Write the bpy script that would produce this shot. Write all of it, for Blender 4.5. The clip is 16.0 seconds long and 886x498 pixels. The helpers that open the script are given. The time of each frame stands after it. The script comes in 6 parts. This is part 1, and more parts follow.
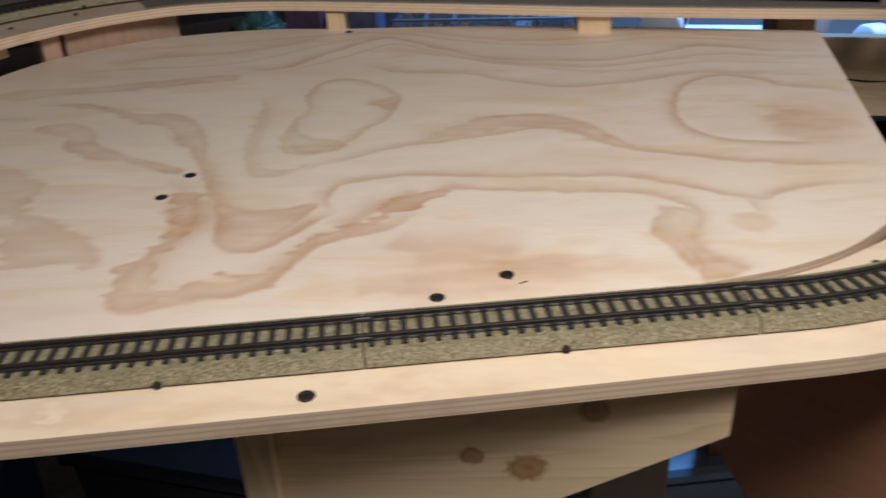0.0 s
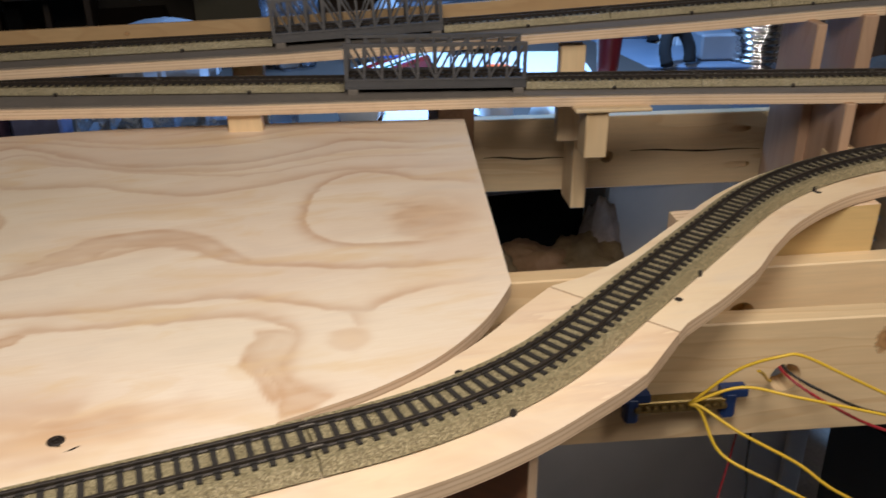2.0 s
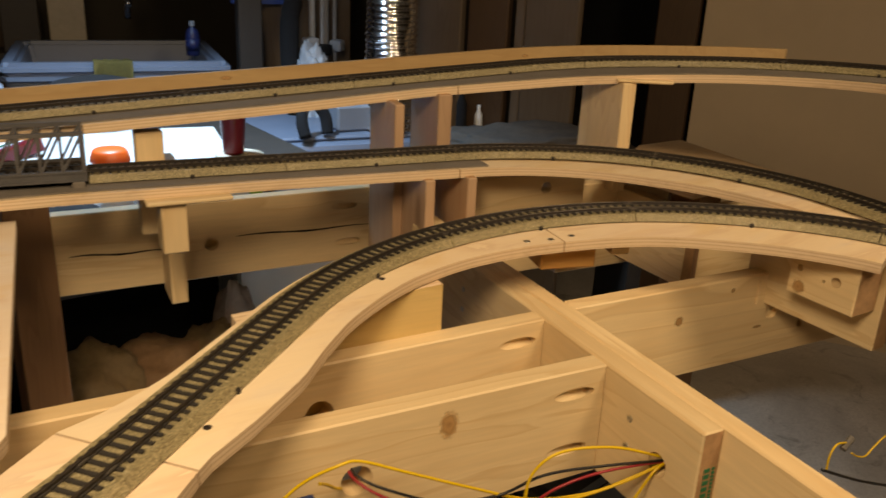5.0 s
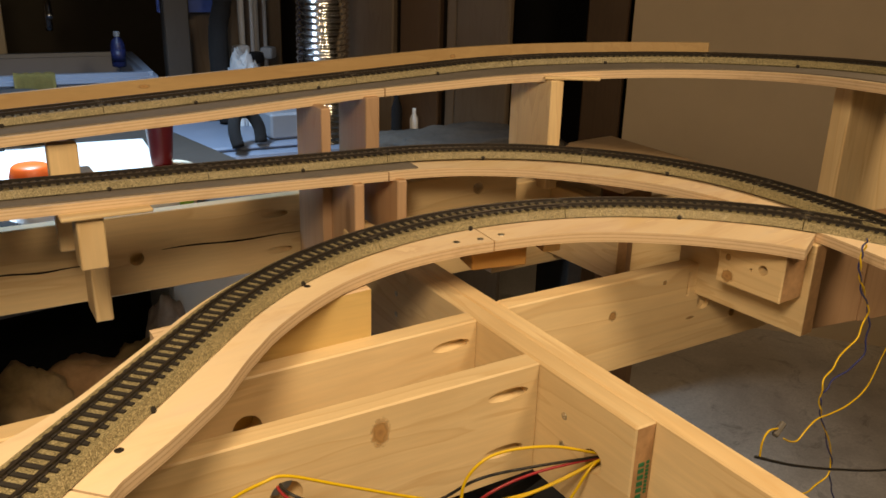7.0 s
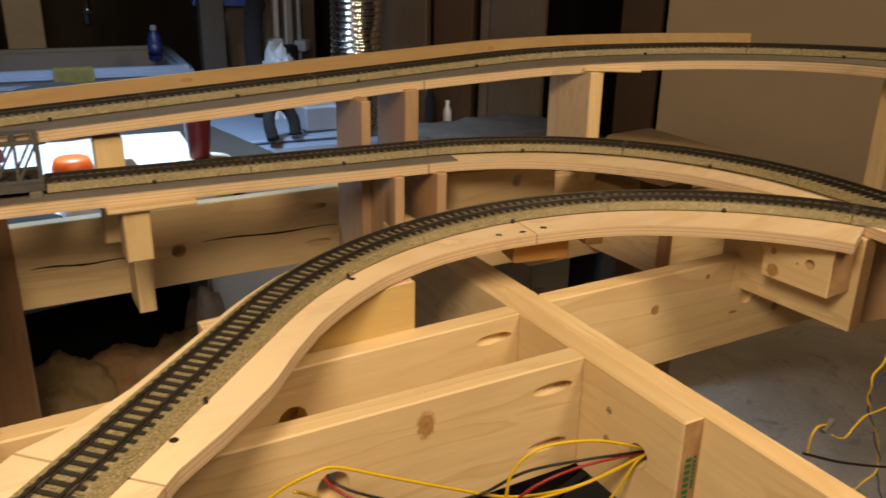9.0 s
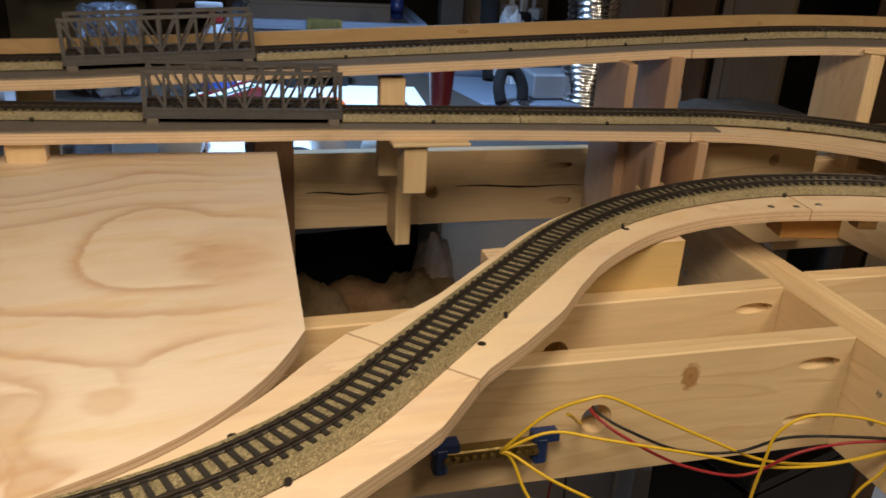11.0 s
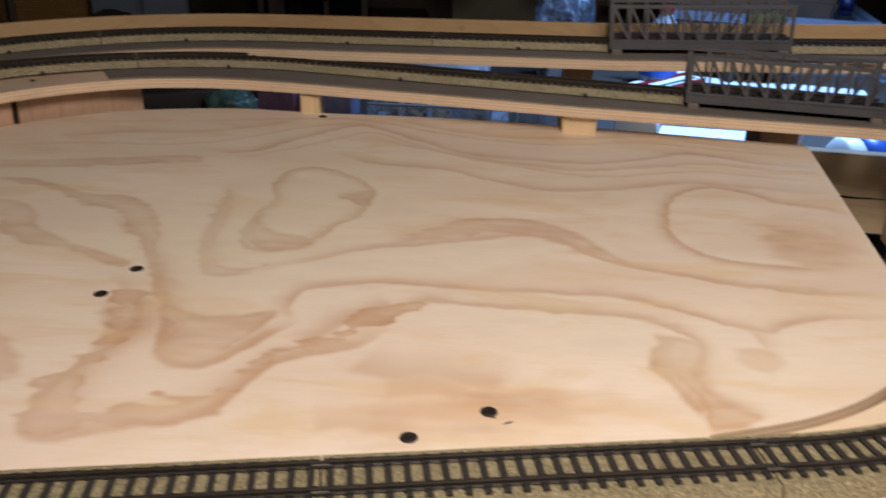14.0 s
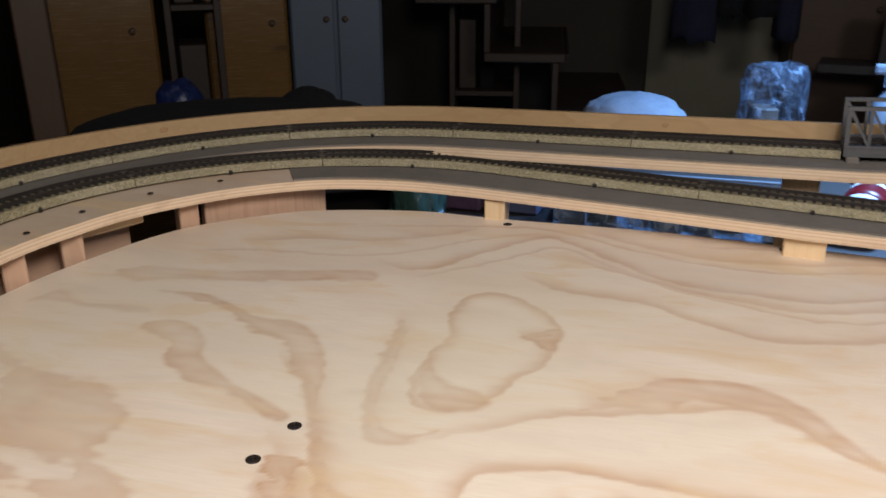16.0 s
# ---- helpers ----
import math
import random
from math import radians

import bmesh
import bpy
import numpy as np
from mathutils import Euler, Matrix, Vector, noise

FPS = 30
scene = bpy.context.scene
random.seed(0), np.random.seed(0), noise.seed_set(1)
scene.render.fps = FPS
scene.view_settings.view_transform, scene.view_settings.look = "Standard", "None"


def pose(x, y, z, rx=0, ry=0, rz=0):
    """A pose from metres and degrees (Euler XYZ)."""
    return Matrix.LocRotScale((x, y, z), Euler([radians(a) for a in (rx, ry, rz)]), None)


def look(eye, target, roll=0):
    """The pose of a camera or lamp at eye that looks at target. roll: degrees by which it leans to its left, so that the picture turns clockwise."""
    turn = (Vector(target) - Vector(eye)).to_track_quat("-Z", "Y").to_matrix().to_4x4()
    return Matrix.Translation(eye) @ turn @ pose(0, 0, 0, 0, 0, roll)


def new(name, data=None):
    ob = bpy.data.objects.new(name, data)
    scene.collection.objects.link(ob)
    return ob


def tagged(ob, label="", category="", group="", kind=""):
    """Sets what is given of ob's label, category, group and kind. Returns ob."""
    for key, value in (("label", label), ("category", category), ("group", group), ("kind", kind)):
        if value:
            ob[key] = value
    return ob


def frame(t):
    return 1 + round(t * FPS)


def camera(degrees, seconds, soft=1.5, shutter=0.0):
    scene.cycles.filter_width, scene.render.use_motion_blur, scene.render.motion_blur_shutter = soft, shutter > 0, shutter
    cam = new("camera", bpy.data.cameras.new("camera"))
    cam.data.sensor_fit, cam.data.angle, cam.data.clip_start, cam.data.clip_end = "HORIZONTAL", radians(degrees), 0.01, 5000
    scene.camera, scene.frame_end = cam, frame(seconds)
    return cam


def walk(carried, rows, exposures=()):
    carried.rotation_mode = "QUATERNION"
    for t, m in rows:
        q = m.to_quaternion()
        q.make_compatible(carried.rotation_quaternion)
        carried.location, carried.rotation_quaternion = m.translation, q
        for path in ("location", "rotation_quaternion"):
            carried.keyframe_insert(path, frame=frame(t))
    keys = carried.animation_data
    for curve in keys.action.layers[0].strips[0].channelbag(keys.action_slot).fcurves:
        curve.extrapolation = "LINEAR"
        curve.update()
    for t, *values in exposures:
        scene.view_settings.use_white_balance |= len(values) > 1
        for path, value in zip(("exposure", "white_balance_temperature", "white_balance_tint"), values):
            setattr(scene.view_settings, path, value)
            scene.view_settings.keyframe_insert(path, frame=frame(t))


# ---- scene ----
cam = camera(56.0, 16.0, 1.6, 0.5)
PATH = [
    (0, (0.069, 0.058, 1.236), (-0.025, 1.798, 0.253), -2.5),
    (0.5, (0.102, 0.064, 1.235), (0.183, 1.809, 0.26), -2.2),
    (1, (0.137, 0.073, 1.243), (0.353, 1.822, 0.298), -2.2),
    (1.5, (0.16, 0.087, 1.244), (0.502, 1.843, 0.349), -1.4),
    (2, (0.182, 0.093, 1.248), (0.625, 1.849, 0.398), -0.4),
    (2.5, (0.203, 0.095, 1.25), (0.739, 1.836, 0.423), -0.1),
    (3, (0.222, 0.098, 1.255), (0.86, 1.818, 0.46), -0.2),
    (3.5, (0.245, 0.099, 1.257), (1.005, 1.785, 0.496), 0.4),
    (4, (0.266, 0.103, 1.257), (1.172, 1.726, 0.52), 1.5),
    (4.5, (0.282, 0.104, 1.257), (1.298, 1.668, 0.534), 2.1),
    (5, (0.298, 0.107, 1.256), (1.419, 1.611, 0.562), 2.7),
    (5.2, (0.308, 0.109, 1.253), (1.452, 1.598, 0.564), 2.2),
    (7.5, (0.317, 0.106, 1.25), (1.547, 1.53, 0.572), 1.7),
    (8, (0.316, 0.107, 1.249), (1.548, 1.53, 0.571), 1.5),
    (8.5, (0.319, 0.109, 1.25), (1.547, 1.529, 0.56), 1.4),
    (9, (0.308, 0.114, 1.251), (1.475, 1.581, 0.553), 1.1),
    (9.5, (0.287, 0.114, 1.25), (1.344, 1.658, 0.546), 1.1),
    (10, (0.261, 0.115, 1.247), (1.186, 1.731, 0.518), 1.6),
    (12.3, (0.172, 0.122, 1.221), (0.77, 1.839, 0.388), 4.4),
    (12.5, (0.157, 0.119, 1.219), (0.69, 1.849, 0.369), 4.1),
    (13, (0.118, 0.116, 1.213), (0.456, 1.88, 0.334), 3.9),
    (13.5, (0.088, 0.113, 1.217), (0.252, 1.914, 0.362), 3.3),
    (14, (0.058, 0.116, 1.232), (0.056, 1.941, 0.414), 1.9),
    (14.5, (0.036, 0.126, 1.243), (-0.109, 1.955, 0.446), 1.4),
    (15, (0.018, 0.141, 1.252), (-0.251, 1.975, 0.501), 0.1),
    (15.5, (0.02, 0.164, 1.26), (-0.365, 1.979, 0.515), -2.1),
    (15.8, (0.036, 0.198, 1.267), (-0.364, 2.019, 0.543), -1.5),
    (16, (0.042, 0.21, 1.263), (-0.39, 2.029, 0.55), -0.3),
]
EXPOSURES = [(0.0, -0.45, 4800, 10), (0.5, -0.42, 4980, 10), (1.2, -0.25, 5120, 10), (2.5, -0.25, 5380, 10), (3.5, -0.3, 5850, 9), (4.5, -0.36, 7270, 10), (5.0, -0.17, 7900, 10), (9.0, 0.0, 7500, 10),
             (10.2, -0.38, 6850, 9), (12.3, -0.25, 5620, 13), (13.0, -0.25, 5400, 13), (13.5, -0.5, 5380, 14), (14.5, -0.28, 5200, 14), (15.2, -0.18, 5000, 10), (16.0, 0.12, 4950, 10)]
walk(cam, [(t, look(eye, target, roll)) for t, eye, target, roll in PATH], EXPOSURES)

# ---- light ----
world = bpy.data.worlds.new("basement_air")
world.use_nodes = True
world.node_tree.nodes["Background"].inputs[0].default_value = (0.75, 0.85, 1.0, 1)
world.node_tree.nodes["Background"].inputs[1].default_value = 0.012
scene.world = world


def lamp(name, eye, target, size, watts, colour):
    data = bpy.data.lights.new(name, "AREA")
    data.shape, data.size, data.energy, data.color = "DISK", size, watts, colour
    ob = new(name, data)
    ob.matrix_world = look(eye, target)
    return ob


bulb = bpy.data.lights.new("hanging_bulb", "POINT")
bulb.energy, bulb.color, bulb.shadow_soft_size = 24.5, (1.0, 0.80, 0.57), 0.120
new("hanging_bulb", bulb).matrix_world = Matrix.Translation((0.17, 0.15, 1.55))
lamp("ceiling_lamp", (1.05, -0.19, 2.05), (1.10, 0.6, 0.9), 0.40, 11, (1.0, 0.78, 0.54))
bench_lamp = bpy.data.lights.new("bench_lamp", "SPOT")
bench_lamp.energy, bench_lamp.color, bench_lamp.spot_size, bench_lamp.spot_blend, bench_lamp.shadow_soft_size = 190, (0.42, 0.66, 1.0), radians(110), 1.0, 0.10
new("bench_lamp", bench_lamp).matrix_world = look((0.76, 1.84, 1.80), (0.74, 1.84, 0.78))

# ---- materials ----


def material(name, rough=0.6, metal=0.0):
    m = bpy.data.materials.new(name)
    m.use_nodes = True
    nt = m.node_tree
    b = nt.nodes["Principled BSDF"]
    b.inputs["Roughness"].default_value, b.inputs["Metallic"].default_value = rough, metal
    return m, nt, b


def node(nt, kind, **sockets):
    n = nt.nodes.new(kind)
    for k, v in sockets.items():
        key = int(k[1:]) if k[0] == "i" and k[1:].isdigit() else k.replace("_", " ")
        if isinstance(v, bpy.types.NodeSocket):
            nt.links.new(v, n.inputs[key])
        else:
            n.inputs[key].default_value = v
    return n


def math_node(nt, op, a, b=0.0, c=0.0):
    n = nt.nodes.new("ShaderNodeMath")
    n.operation = op
    for i, v in enumerate((a, b, c)):
        if isinstance(v, bpy.types.NodeSocket):
            nt.links.new(v, n.inputs[i])
        else:
            n.inputs[i].default_value = v
    return n.outputs[0]


def mix(nt, fac, a, b, how="MIX"):
    n = nt.nodes.new("ShaderNodeMix")
    n.data_type, n.blend_type = "RGBA", how
    for i, v in ((0, fac), (6, a), (7, b)):
        if isinstance(v, bpy.types.NodeSocket):
            nt.links.new(v, n.inputs[i])
        elif i:
            n.inputs[i].default_value = (*v, 1)
        else:
            n.inputs[i].default_value = v
    return n.outputs[2]


def ramp(nt, fac, stops):
    n = nt.nodes.new("ShaderNodeValToRGB")
    nt.links.new(fac, n.inputs[0])
    e = n.color_ramp.elements
    while len(e) < len(stops):
        e.new(0.5)
    for el, (p, c) in zip(e, stops):
        el.position = p
        el.color = (*c, 1) if len(c) == 3 else c
    return n.outputs[0]


def coords(nt, scale, source="Object", shift=True):
    tc = nt.nodes.new("ShaderNodeTexCoord")
    mp = nt.nodes.new("ShaderNodeMapping")
    nt.links.new(tc.outputs[source], mp.inputs[0])
    mp.inputs["Scale"].default_value = scale
    if shift:
        info = nt.nodes.new("ShaderNodeObjectInfo")
        off = node(nt, "ShaderNodeVectorMath", i0=(3.1, 5.3, 7.7))
        off.operation = "SCALE"
        nt.links.new(math_node(nt, "MULTIPLY", info.outputs["Random"], 9.0), off.inputs["Scale"])
        nt.links.new(off.outputs[0], mp.inputs["Location"])
    return mp.outputs[0]


def noise_tex(nt, vec, scale, detail=4.0, rough=0.55, dist=0.0):
    return node(nt, "ShaderNodeTexNoise", Vector=vec, Scale=scale, Detail=detail, Roughness=rough, Distortion=dist).outputs[0]


def bump(nt, b, height, strength, dist):
    n = node(nt, "ShaderNodeBump", Height=height, Strength=strength, Distance=dist)
    nt.links.new(n.outputs[0], b.inputs["Normal"])


def lumber_material(name, light, dark, rough=0.55, source="Object"):
    """Planed softwood, the grain along local x."""
    m, nt, b = material(name, rough)
    v = coords(nt, (1.0, 9.0, 9.0), source)
    v2 = coords(nt, (1.6, 26.0, 26.0), source)
    big = noise_tex(nt, v, 2.2, 3, 0.5, 0.6)
    rings = math_node(nt, "FRACT", math_node(nt, "MULTIPLY", big, 7.0))
    rings = ramp(nt, rings, [(0.0, (0, 0, 0)), (0.72, (0.35, 0.35, 0.35)), (0.93, (1, 1, 1)), (1.0, (0.1, 0.1, 0.1))])
    fine = noise_tex(nt, v2, 9.0, 6, 0.65)
    base = mix(nt, math_node(nt, "MULTIPLY", rings, 0.55), light, dark)
    base = mix(nt, ramp(nt, fine, [(0.35, (0.75, 0.75, 0.75)), (0.7, (0.0, 0.0, 0.0))]), base, tuple(c * 0.82 for c in light), "MIX")
    knot = node(nt, "ShaderNodeTexVoronoi", Vector=coords(nt, (3.2, 9.5, 9.5), source), Scale=1.0).outputs["Distance"]
    base = mix(nt, ramp(nt, knot, [(0.0, (0.85, 0.85, 0.85)), (0.055, (0.75, 0.75, 0.75)), (0.085, (0.25, 0.25, 0.25)), (0.16, (0, 0, 0))]), base, tuple(c * 0.55 for c in dark))
    blotch = noise_tex(nt, coords(nt, (3, 3, 3), source), 2.0, 2)
    base = mix(nt, ramp(nt, blotch, [(0.4, (0, 0, 0)), (0.75, (0.35, 0.35, 0.35))]), base, dark)
    info = nt.nodes.new("ShaderNodeObjectInfo")
    hsv = node(nt, "ShaderNodeHueSaturation", Color=base)
    nt.links.new(math_node(nt, "MULTIPLY_ADD", info.outputs["Random"], 0.22, 0.86), hsv.inputs["Value"])
    nt.links.new(hsv.outputs[0], b.inputs["Base Color"])
    nt.links.new(math_node(nt, "MULTIPLY_ADD", fine, 0.25, rough - 0.12), b.inputs["Roughness"])
    bump(nt, b, fine, 0.12, 0.0006)
    return m


def plain_material(name, colour, rough=0.6, metal=0.0, vary=0.12, scale=30.0, bumpy=0.1, dark=None):
    """Paint, plastic, cloth or stone: one colour, mottled at two scales."""
    m, nt, b = material(name, rough, metal)
    v = coords(nt, (1, 1, 1))
    n1, n2 = noise_tex(nt, v, scale, 5, 0.6), noise_tex(nt, v, scale * 0.12, 3, 0.6)
    low = dark or tuple(c * (1 - 2.2 * vary) for c in colour)
    fac = math_node(nt, "ADD", math_node(nt, "MULTIPLY", n1, 0.5), math_node(nt, "MULTIPLY", n2, 0.5))
    col = ramp(nt, fac, [(0.3, tuple(max(0, c) for c in low)), (0.68, colour)])
    nt.links.new(col, b.inputs["Base Color"])
    nt.links.new(math_node(nt, "MULTIPLY_ADD", n2, 0.2, rough - 0.1), b.inputs["Roughness"])
    if bumpy:
        bump(nt, b, n1, bumpy, 0.002)
    return m


PINE_L, PINE_D = (0.84, 0.655, 0.395), (0.54, 0.325, 0.13)
pine = lumber_material("pine_lumber", PINE_L, PINE_D)
# much darker brown version of the pine
pine_dark = lumber_material("dark_brown_lumber", (0.30, 0.17, 0.09), (0.16, 0.08, 0.04))
pine_end = plain_material("pine_end_grain", (0.52, 0.31, 0.16), 0.8, vary=0.2, scale=160)


def ply_face_material(name, attribute=None, light=(0.865, 0.745, 0.605)):
    """Rotary-cut pine veneer: pale, with tan late-wood bands."""
    m, nt, b = material(name, 0.5)
    v = coords(nt, (1, 1, 1), "Object", attribute is None)
    tan = (0.54, 0.325, 0.18)
    wobble = noise_tex(nt, coords(nt, (5, 16, 5), "Object", attribute is None), 2.0, 4, 0.6, 0.5)
    fine = noise_tex(nt, coords(nt, (14, 150, 14), "Object", attribute is None), 3.0, 5, 0.7)
    if attribute:
        at = nt.nodes.new("ShaderNodeAttribute")
        at.attribute_name = attribute
        fac = math_node(nt, "MULTIPLY", at.outputs["Fac"], math_node(nt, "MULTIPLY_ADD", wobble, 0.7, 0.65))
        soft = ramp(nt, noise_tex(nt, coords(nt, (4, 11, 4), "Object", False), 1.6, 3, 0.5, 0.8), [(0.45, (0, 0, 0)), (0.8, (0.30, 0.30, 0.30))])
        fac = math_node(nt, "ADD", fac, soft)
        resin = nt.nodes.new("ShaderNodeAttribute")
        resin.attribute_name = "stain"
        light = mix(nt, resin.outputs["Fac"], light, (0.78, 0.55, 0.31))
    else:
        rings = math_node(nt, "FRACT", math_node(nt, "MULTIPLY", wobble, 3.0))
        fac = ramp(nt, rings, [(0.0, (0, 0, 0)), (0.55, (0.10, 0.10, 0.10)), (0.93, (0.5, 0.5, 0.5)), (1, (0, 0, 0))])
    col = mix(nt, fac, light, tan)
    col = mix(nt, ramp(nt, fine, [(0.3, (0.26, 0.26, 0.26)), (0.60, (0, 0, 0))]), col, (0.66, 0.50, 0.33))
    honey = noise_tex(nt, coords(nt, (5, 17, 5), "Object", attribute is None), 1.9, 4, 0.6, 0.7)
    col = mix(nt, ramp(nt, honey, [(0.52, (0, 0, 0)), (0.66, (0.62, 0.62, 0.62) if attribute is None else (0.50, 0.50, 0.50))]), col, (0.74, 0.53, 0.27))
    col = mix(nt, ramp(nt, honey, [(0.30, (0.40, 0.40, 0.40)), (0.45, (0, 0, 0))]), col, (0.70, 0.60, 0.50))
    zone = noise_tex(nt, v, 3.4, 2, 0.5, 0.4)
    col = mix(nt, ramp(nt, zone, [(0.30, (0.45, 0.45, 0.45)), (0.50, (0, 0, 0))]), col, (0.74, 0.655, 0.49))
    col = mix(nt, ramp(nt, zone, [(0.52, (0, 0, 0)), (0.72, (0.40, 0.40, 0.40))]), col, (0.84, 0.665, 0.54))
    big = noise_tex(nt, v, 2.3, 2)
    col = mix(nt, ramp(nt, big, [(0.42, (0, 0, 0)), (0.8, (0.32, 0.32, 0.32))]), col, (0.76, 0.60, 0.46))
    nt.links.new(col, b.inputs["Base Color"])
    nt.links.new(math_node(nt, "MULTIPLY_ADD", fine, 0.25, 0.36), b.inputs["Roughness"])
    bump(nt, b, fine, 0.10, 0.0004)
    return m


def ply_edge_material(name):
    """Sawn plywood edge: five veneers, alternately pale and dark. UV v runs through the thickness in metres."""
    m, nt, b = material(name, 0.75)
    uv = nt.nodes.new("ShaderNodeUVMap")
    sep = node(nt, "ShaderNodeSeparateXYZ", Vector=uv.outputs[0])
    ragged = noise_tex(nt, node(nt, "ShaderNodeMapping", Vector=uv.outputs[0], Scale=(40, 400, 1)).outputs[0], 1.0, 4)
    lay = math_node(nt, "ADD", math_node(nt, "MULTIPLY", sep.outputs[1], 1 / 0.0095 * 3), math_node(nt, "MULTIPLY", ragged, 0.25))
    band = math_node(nt, "PINGPONG", lay, 1.0)
    col = ramp(nt, band, [(0.10, (0.72, 0.55, 0.37)), (0.47, (0.65, 0.48, 0.31)), (0.53, (0.42, 0.27, 0.155)), (0.59, (0.64, 0.47, 0.31)), (0.9, (0.74, 0.58, 0.41))])
    smear = noise_tex(nt, node(nt, "ShaderNodeMapping", Vector=uv.outputs[0], Scale=(26, 60, 1)).outputs[0], 1.0, 5, 0.7)
    col = mix(nt, ramp(nt, smear, [(0.52, (0, 0, 0)), (0.72, (0.5, 0.5, 0.5))]), col, (0.42, 0.27, 0.165))
    nt.links.new(col, b.inputs["Base Color"])
    bump(nt, b, math_node(nt, "ADD", lay, smear), 0.25, 0.0006)
    return m


ply_face = ply_face_material("plywood_face", None, (0.84, 0.67, 0.445))
# darker, greyer face for the left pieces of the raised shelves
ply_dull = ply_face_material("dull_plywood_face", None, (0.58, 0.46, 0.34))
ply_board = ply_face_material("plywood_board_face", "grain")
ply_edge = ply_edge_material("plywood_edge")
cork = plain_material("grey_underlay_foam", (0.185, 0.162, 0.138), 0.9, vary=0.15, scale=220, bumpy=0.3)


def ballast_material():
    """Moulded ballast: coarse printed grains, pale and dark specks, a satin sheen."""
    m, nt, b = material("printed_ballast", 0.36)
    v = coords(nt, (1, 1, 1))
    grain = node(nt, "ShaderNodeTexVoronoi", Vector=v, Scale=1450.0)
    n = noise_tex(nt, v, 520, 5, 0.7)
    tone = math_node(nt, "ADD", math_node(nt, "MULTIPLY", grain.outputs["Color"], 0.62), math_node(nt, "MULTIPLY", n, 0.48))
    col = ramp(nt, tone, [(0.22, (0.048, 0.038, 0.018)), (0.42, (0.170, 0.141, 0.074)), (0.62, (0.275, 0.232, 0.128)), (0.88, (0.53, 0.460, 0.29))])
    wear = noise_tex(nt, v, 22, 3, 0.6)
    col = mix(nt, ramp(nt, wear, [(0.5, (0, 0, 0)), (0.75, (0.35, 0.35, 0.35))]), col, (0.38, 0.325, 0.205))
    nt.links.new(col, b.inputs["Base Color"])
    nt.links.new(ramp(nt, wear, [(0.45, (0.46, 0.46, 0.46)), (0.68, (0.22, 0.22, 0.22))]), b.inputs["Roughness"])
    bump(nt, b, math_node(nt, "ADD", grain.outputs["Distance"], math_node(nt, "MULTIPLY", n, 0.5)), 0.5, 0.0007)
    return m


ballast = ballast_material()
sleeper_mat = plain_material("black_sleeper_plastic", (0.026, 0.022, 0.019), 0.85, vary=0.2, scale=500)
rail_mat = plain_material("dark_rail_metal", (0.050, 0.040, 0.033), 0.42, 0.35, vary=0.2, scale=300, bumpy=0)
bridge_mat = plain_material("grey_bridge_plastic", (0.088, 0.087, 0.092), 0.5, vary=0.15, scale=300)
hole_mat = plain_material("dark_hole", (0.02, 0.015, 0.012), 0.9, vary=0.2)
screw_mat = plain_material("black_screw_metal", (0.030, 0.022, 0.018), 0.55, 0.2, vary=0.2, scale=400)

# ---- helpers for building ----
WORLD_OF = {}


def part(name, bm, mats, parent=None, label="", m=None, smooth=False):
    """One mesh object. m is its pose in the world."""
    me = bm
    if isinstance(bm, bmesh.types.BMesh):
        bmesh.ops.recalc_face_normals(bm, faces=bm.faces)
        me = bpy.data.meshes.new(name)
        bm.to_mesh(me)
        bm.free()
        for mt in mats if isinstance(mats, (list, tuple)) else [mats]:
            me.materials.append(mt)
        if smooth:
            me.polygons.foreach_set("use_smooth", [True] * len(me.polygons))
    ob = new(name, me)
    m = m or Matrix()
    ob.matrix_basis = m
    WORLD_OF[ob] = m
    if parent:
        ob.parent = parent
        ob.matrix_parent_inverse = WORLD_OF[parent].inverted()
    if label:
        tagged(ob, label)
    return ob


def empty(name, m=None):
    ob = new(name)
    ob.empty_display_size = 0.05
    ob.matrix_basis = WORLD_OF[ob] = m or Matrix()
    return ob


def box_bm(sx, sy, sz, bev=0.0015, centre=(0, 0, 0), segs=1):
    bm = bmesh.new()
    bmesh.ops.create_cube(bm, size=1, matrix=Matrix.Translation(centre) @ Matrix.Diagonal((sx, sy, sz, 1)))
    if bev:
        bmesh.ops.bevel(bm, geom=bm.edges[:], offset=bev, segments=segs, profile=0.6, affect="EDGES")
    return bm


def add_box(bm, sx, sy, sz, m):
    bmesh.ops.create_cube(bm, size=1, matrix=m @ Matrix.Diagonal((sx, sy, sz, 1)))


def lathe(profile, n=32, m=None):
    """Turn a profile of (radius, height) round z."""
    bm = bmesh.new()
    rings = []
    for r, z in profile:
        if r < 1e-6:
            rings.append([bm.verts.new((0, 0, z))])
        else:
            rings.append([bm.verts.new((r * math.cos(2 * math.pi * k / n), r * math.sin(2 * math.pi * k / n), z)) for k in range(n)])
    for a, b in zip(rings, rings[1:]):
        for k in range(n):
            q = (k + 1) % n
            if len(a) == 1 and len(b) > 1:
                bm.faces.new((a[0], b[k], b[q]))
            elif len(b) == 1 and len(a) > 1:
                bm.faces.new((a[k], a[q], b[0]))
            elif len(a) > 1:
                bm.faces.new((a[k], a[q], b[q], b[k]))
    if m:
        bm.transform(m)
    return bm


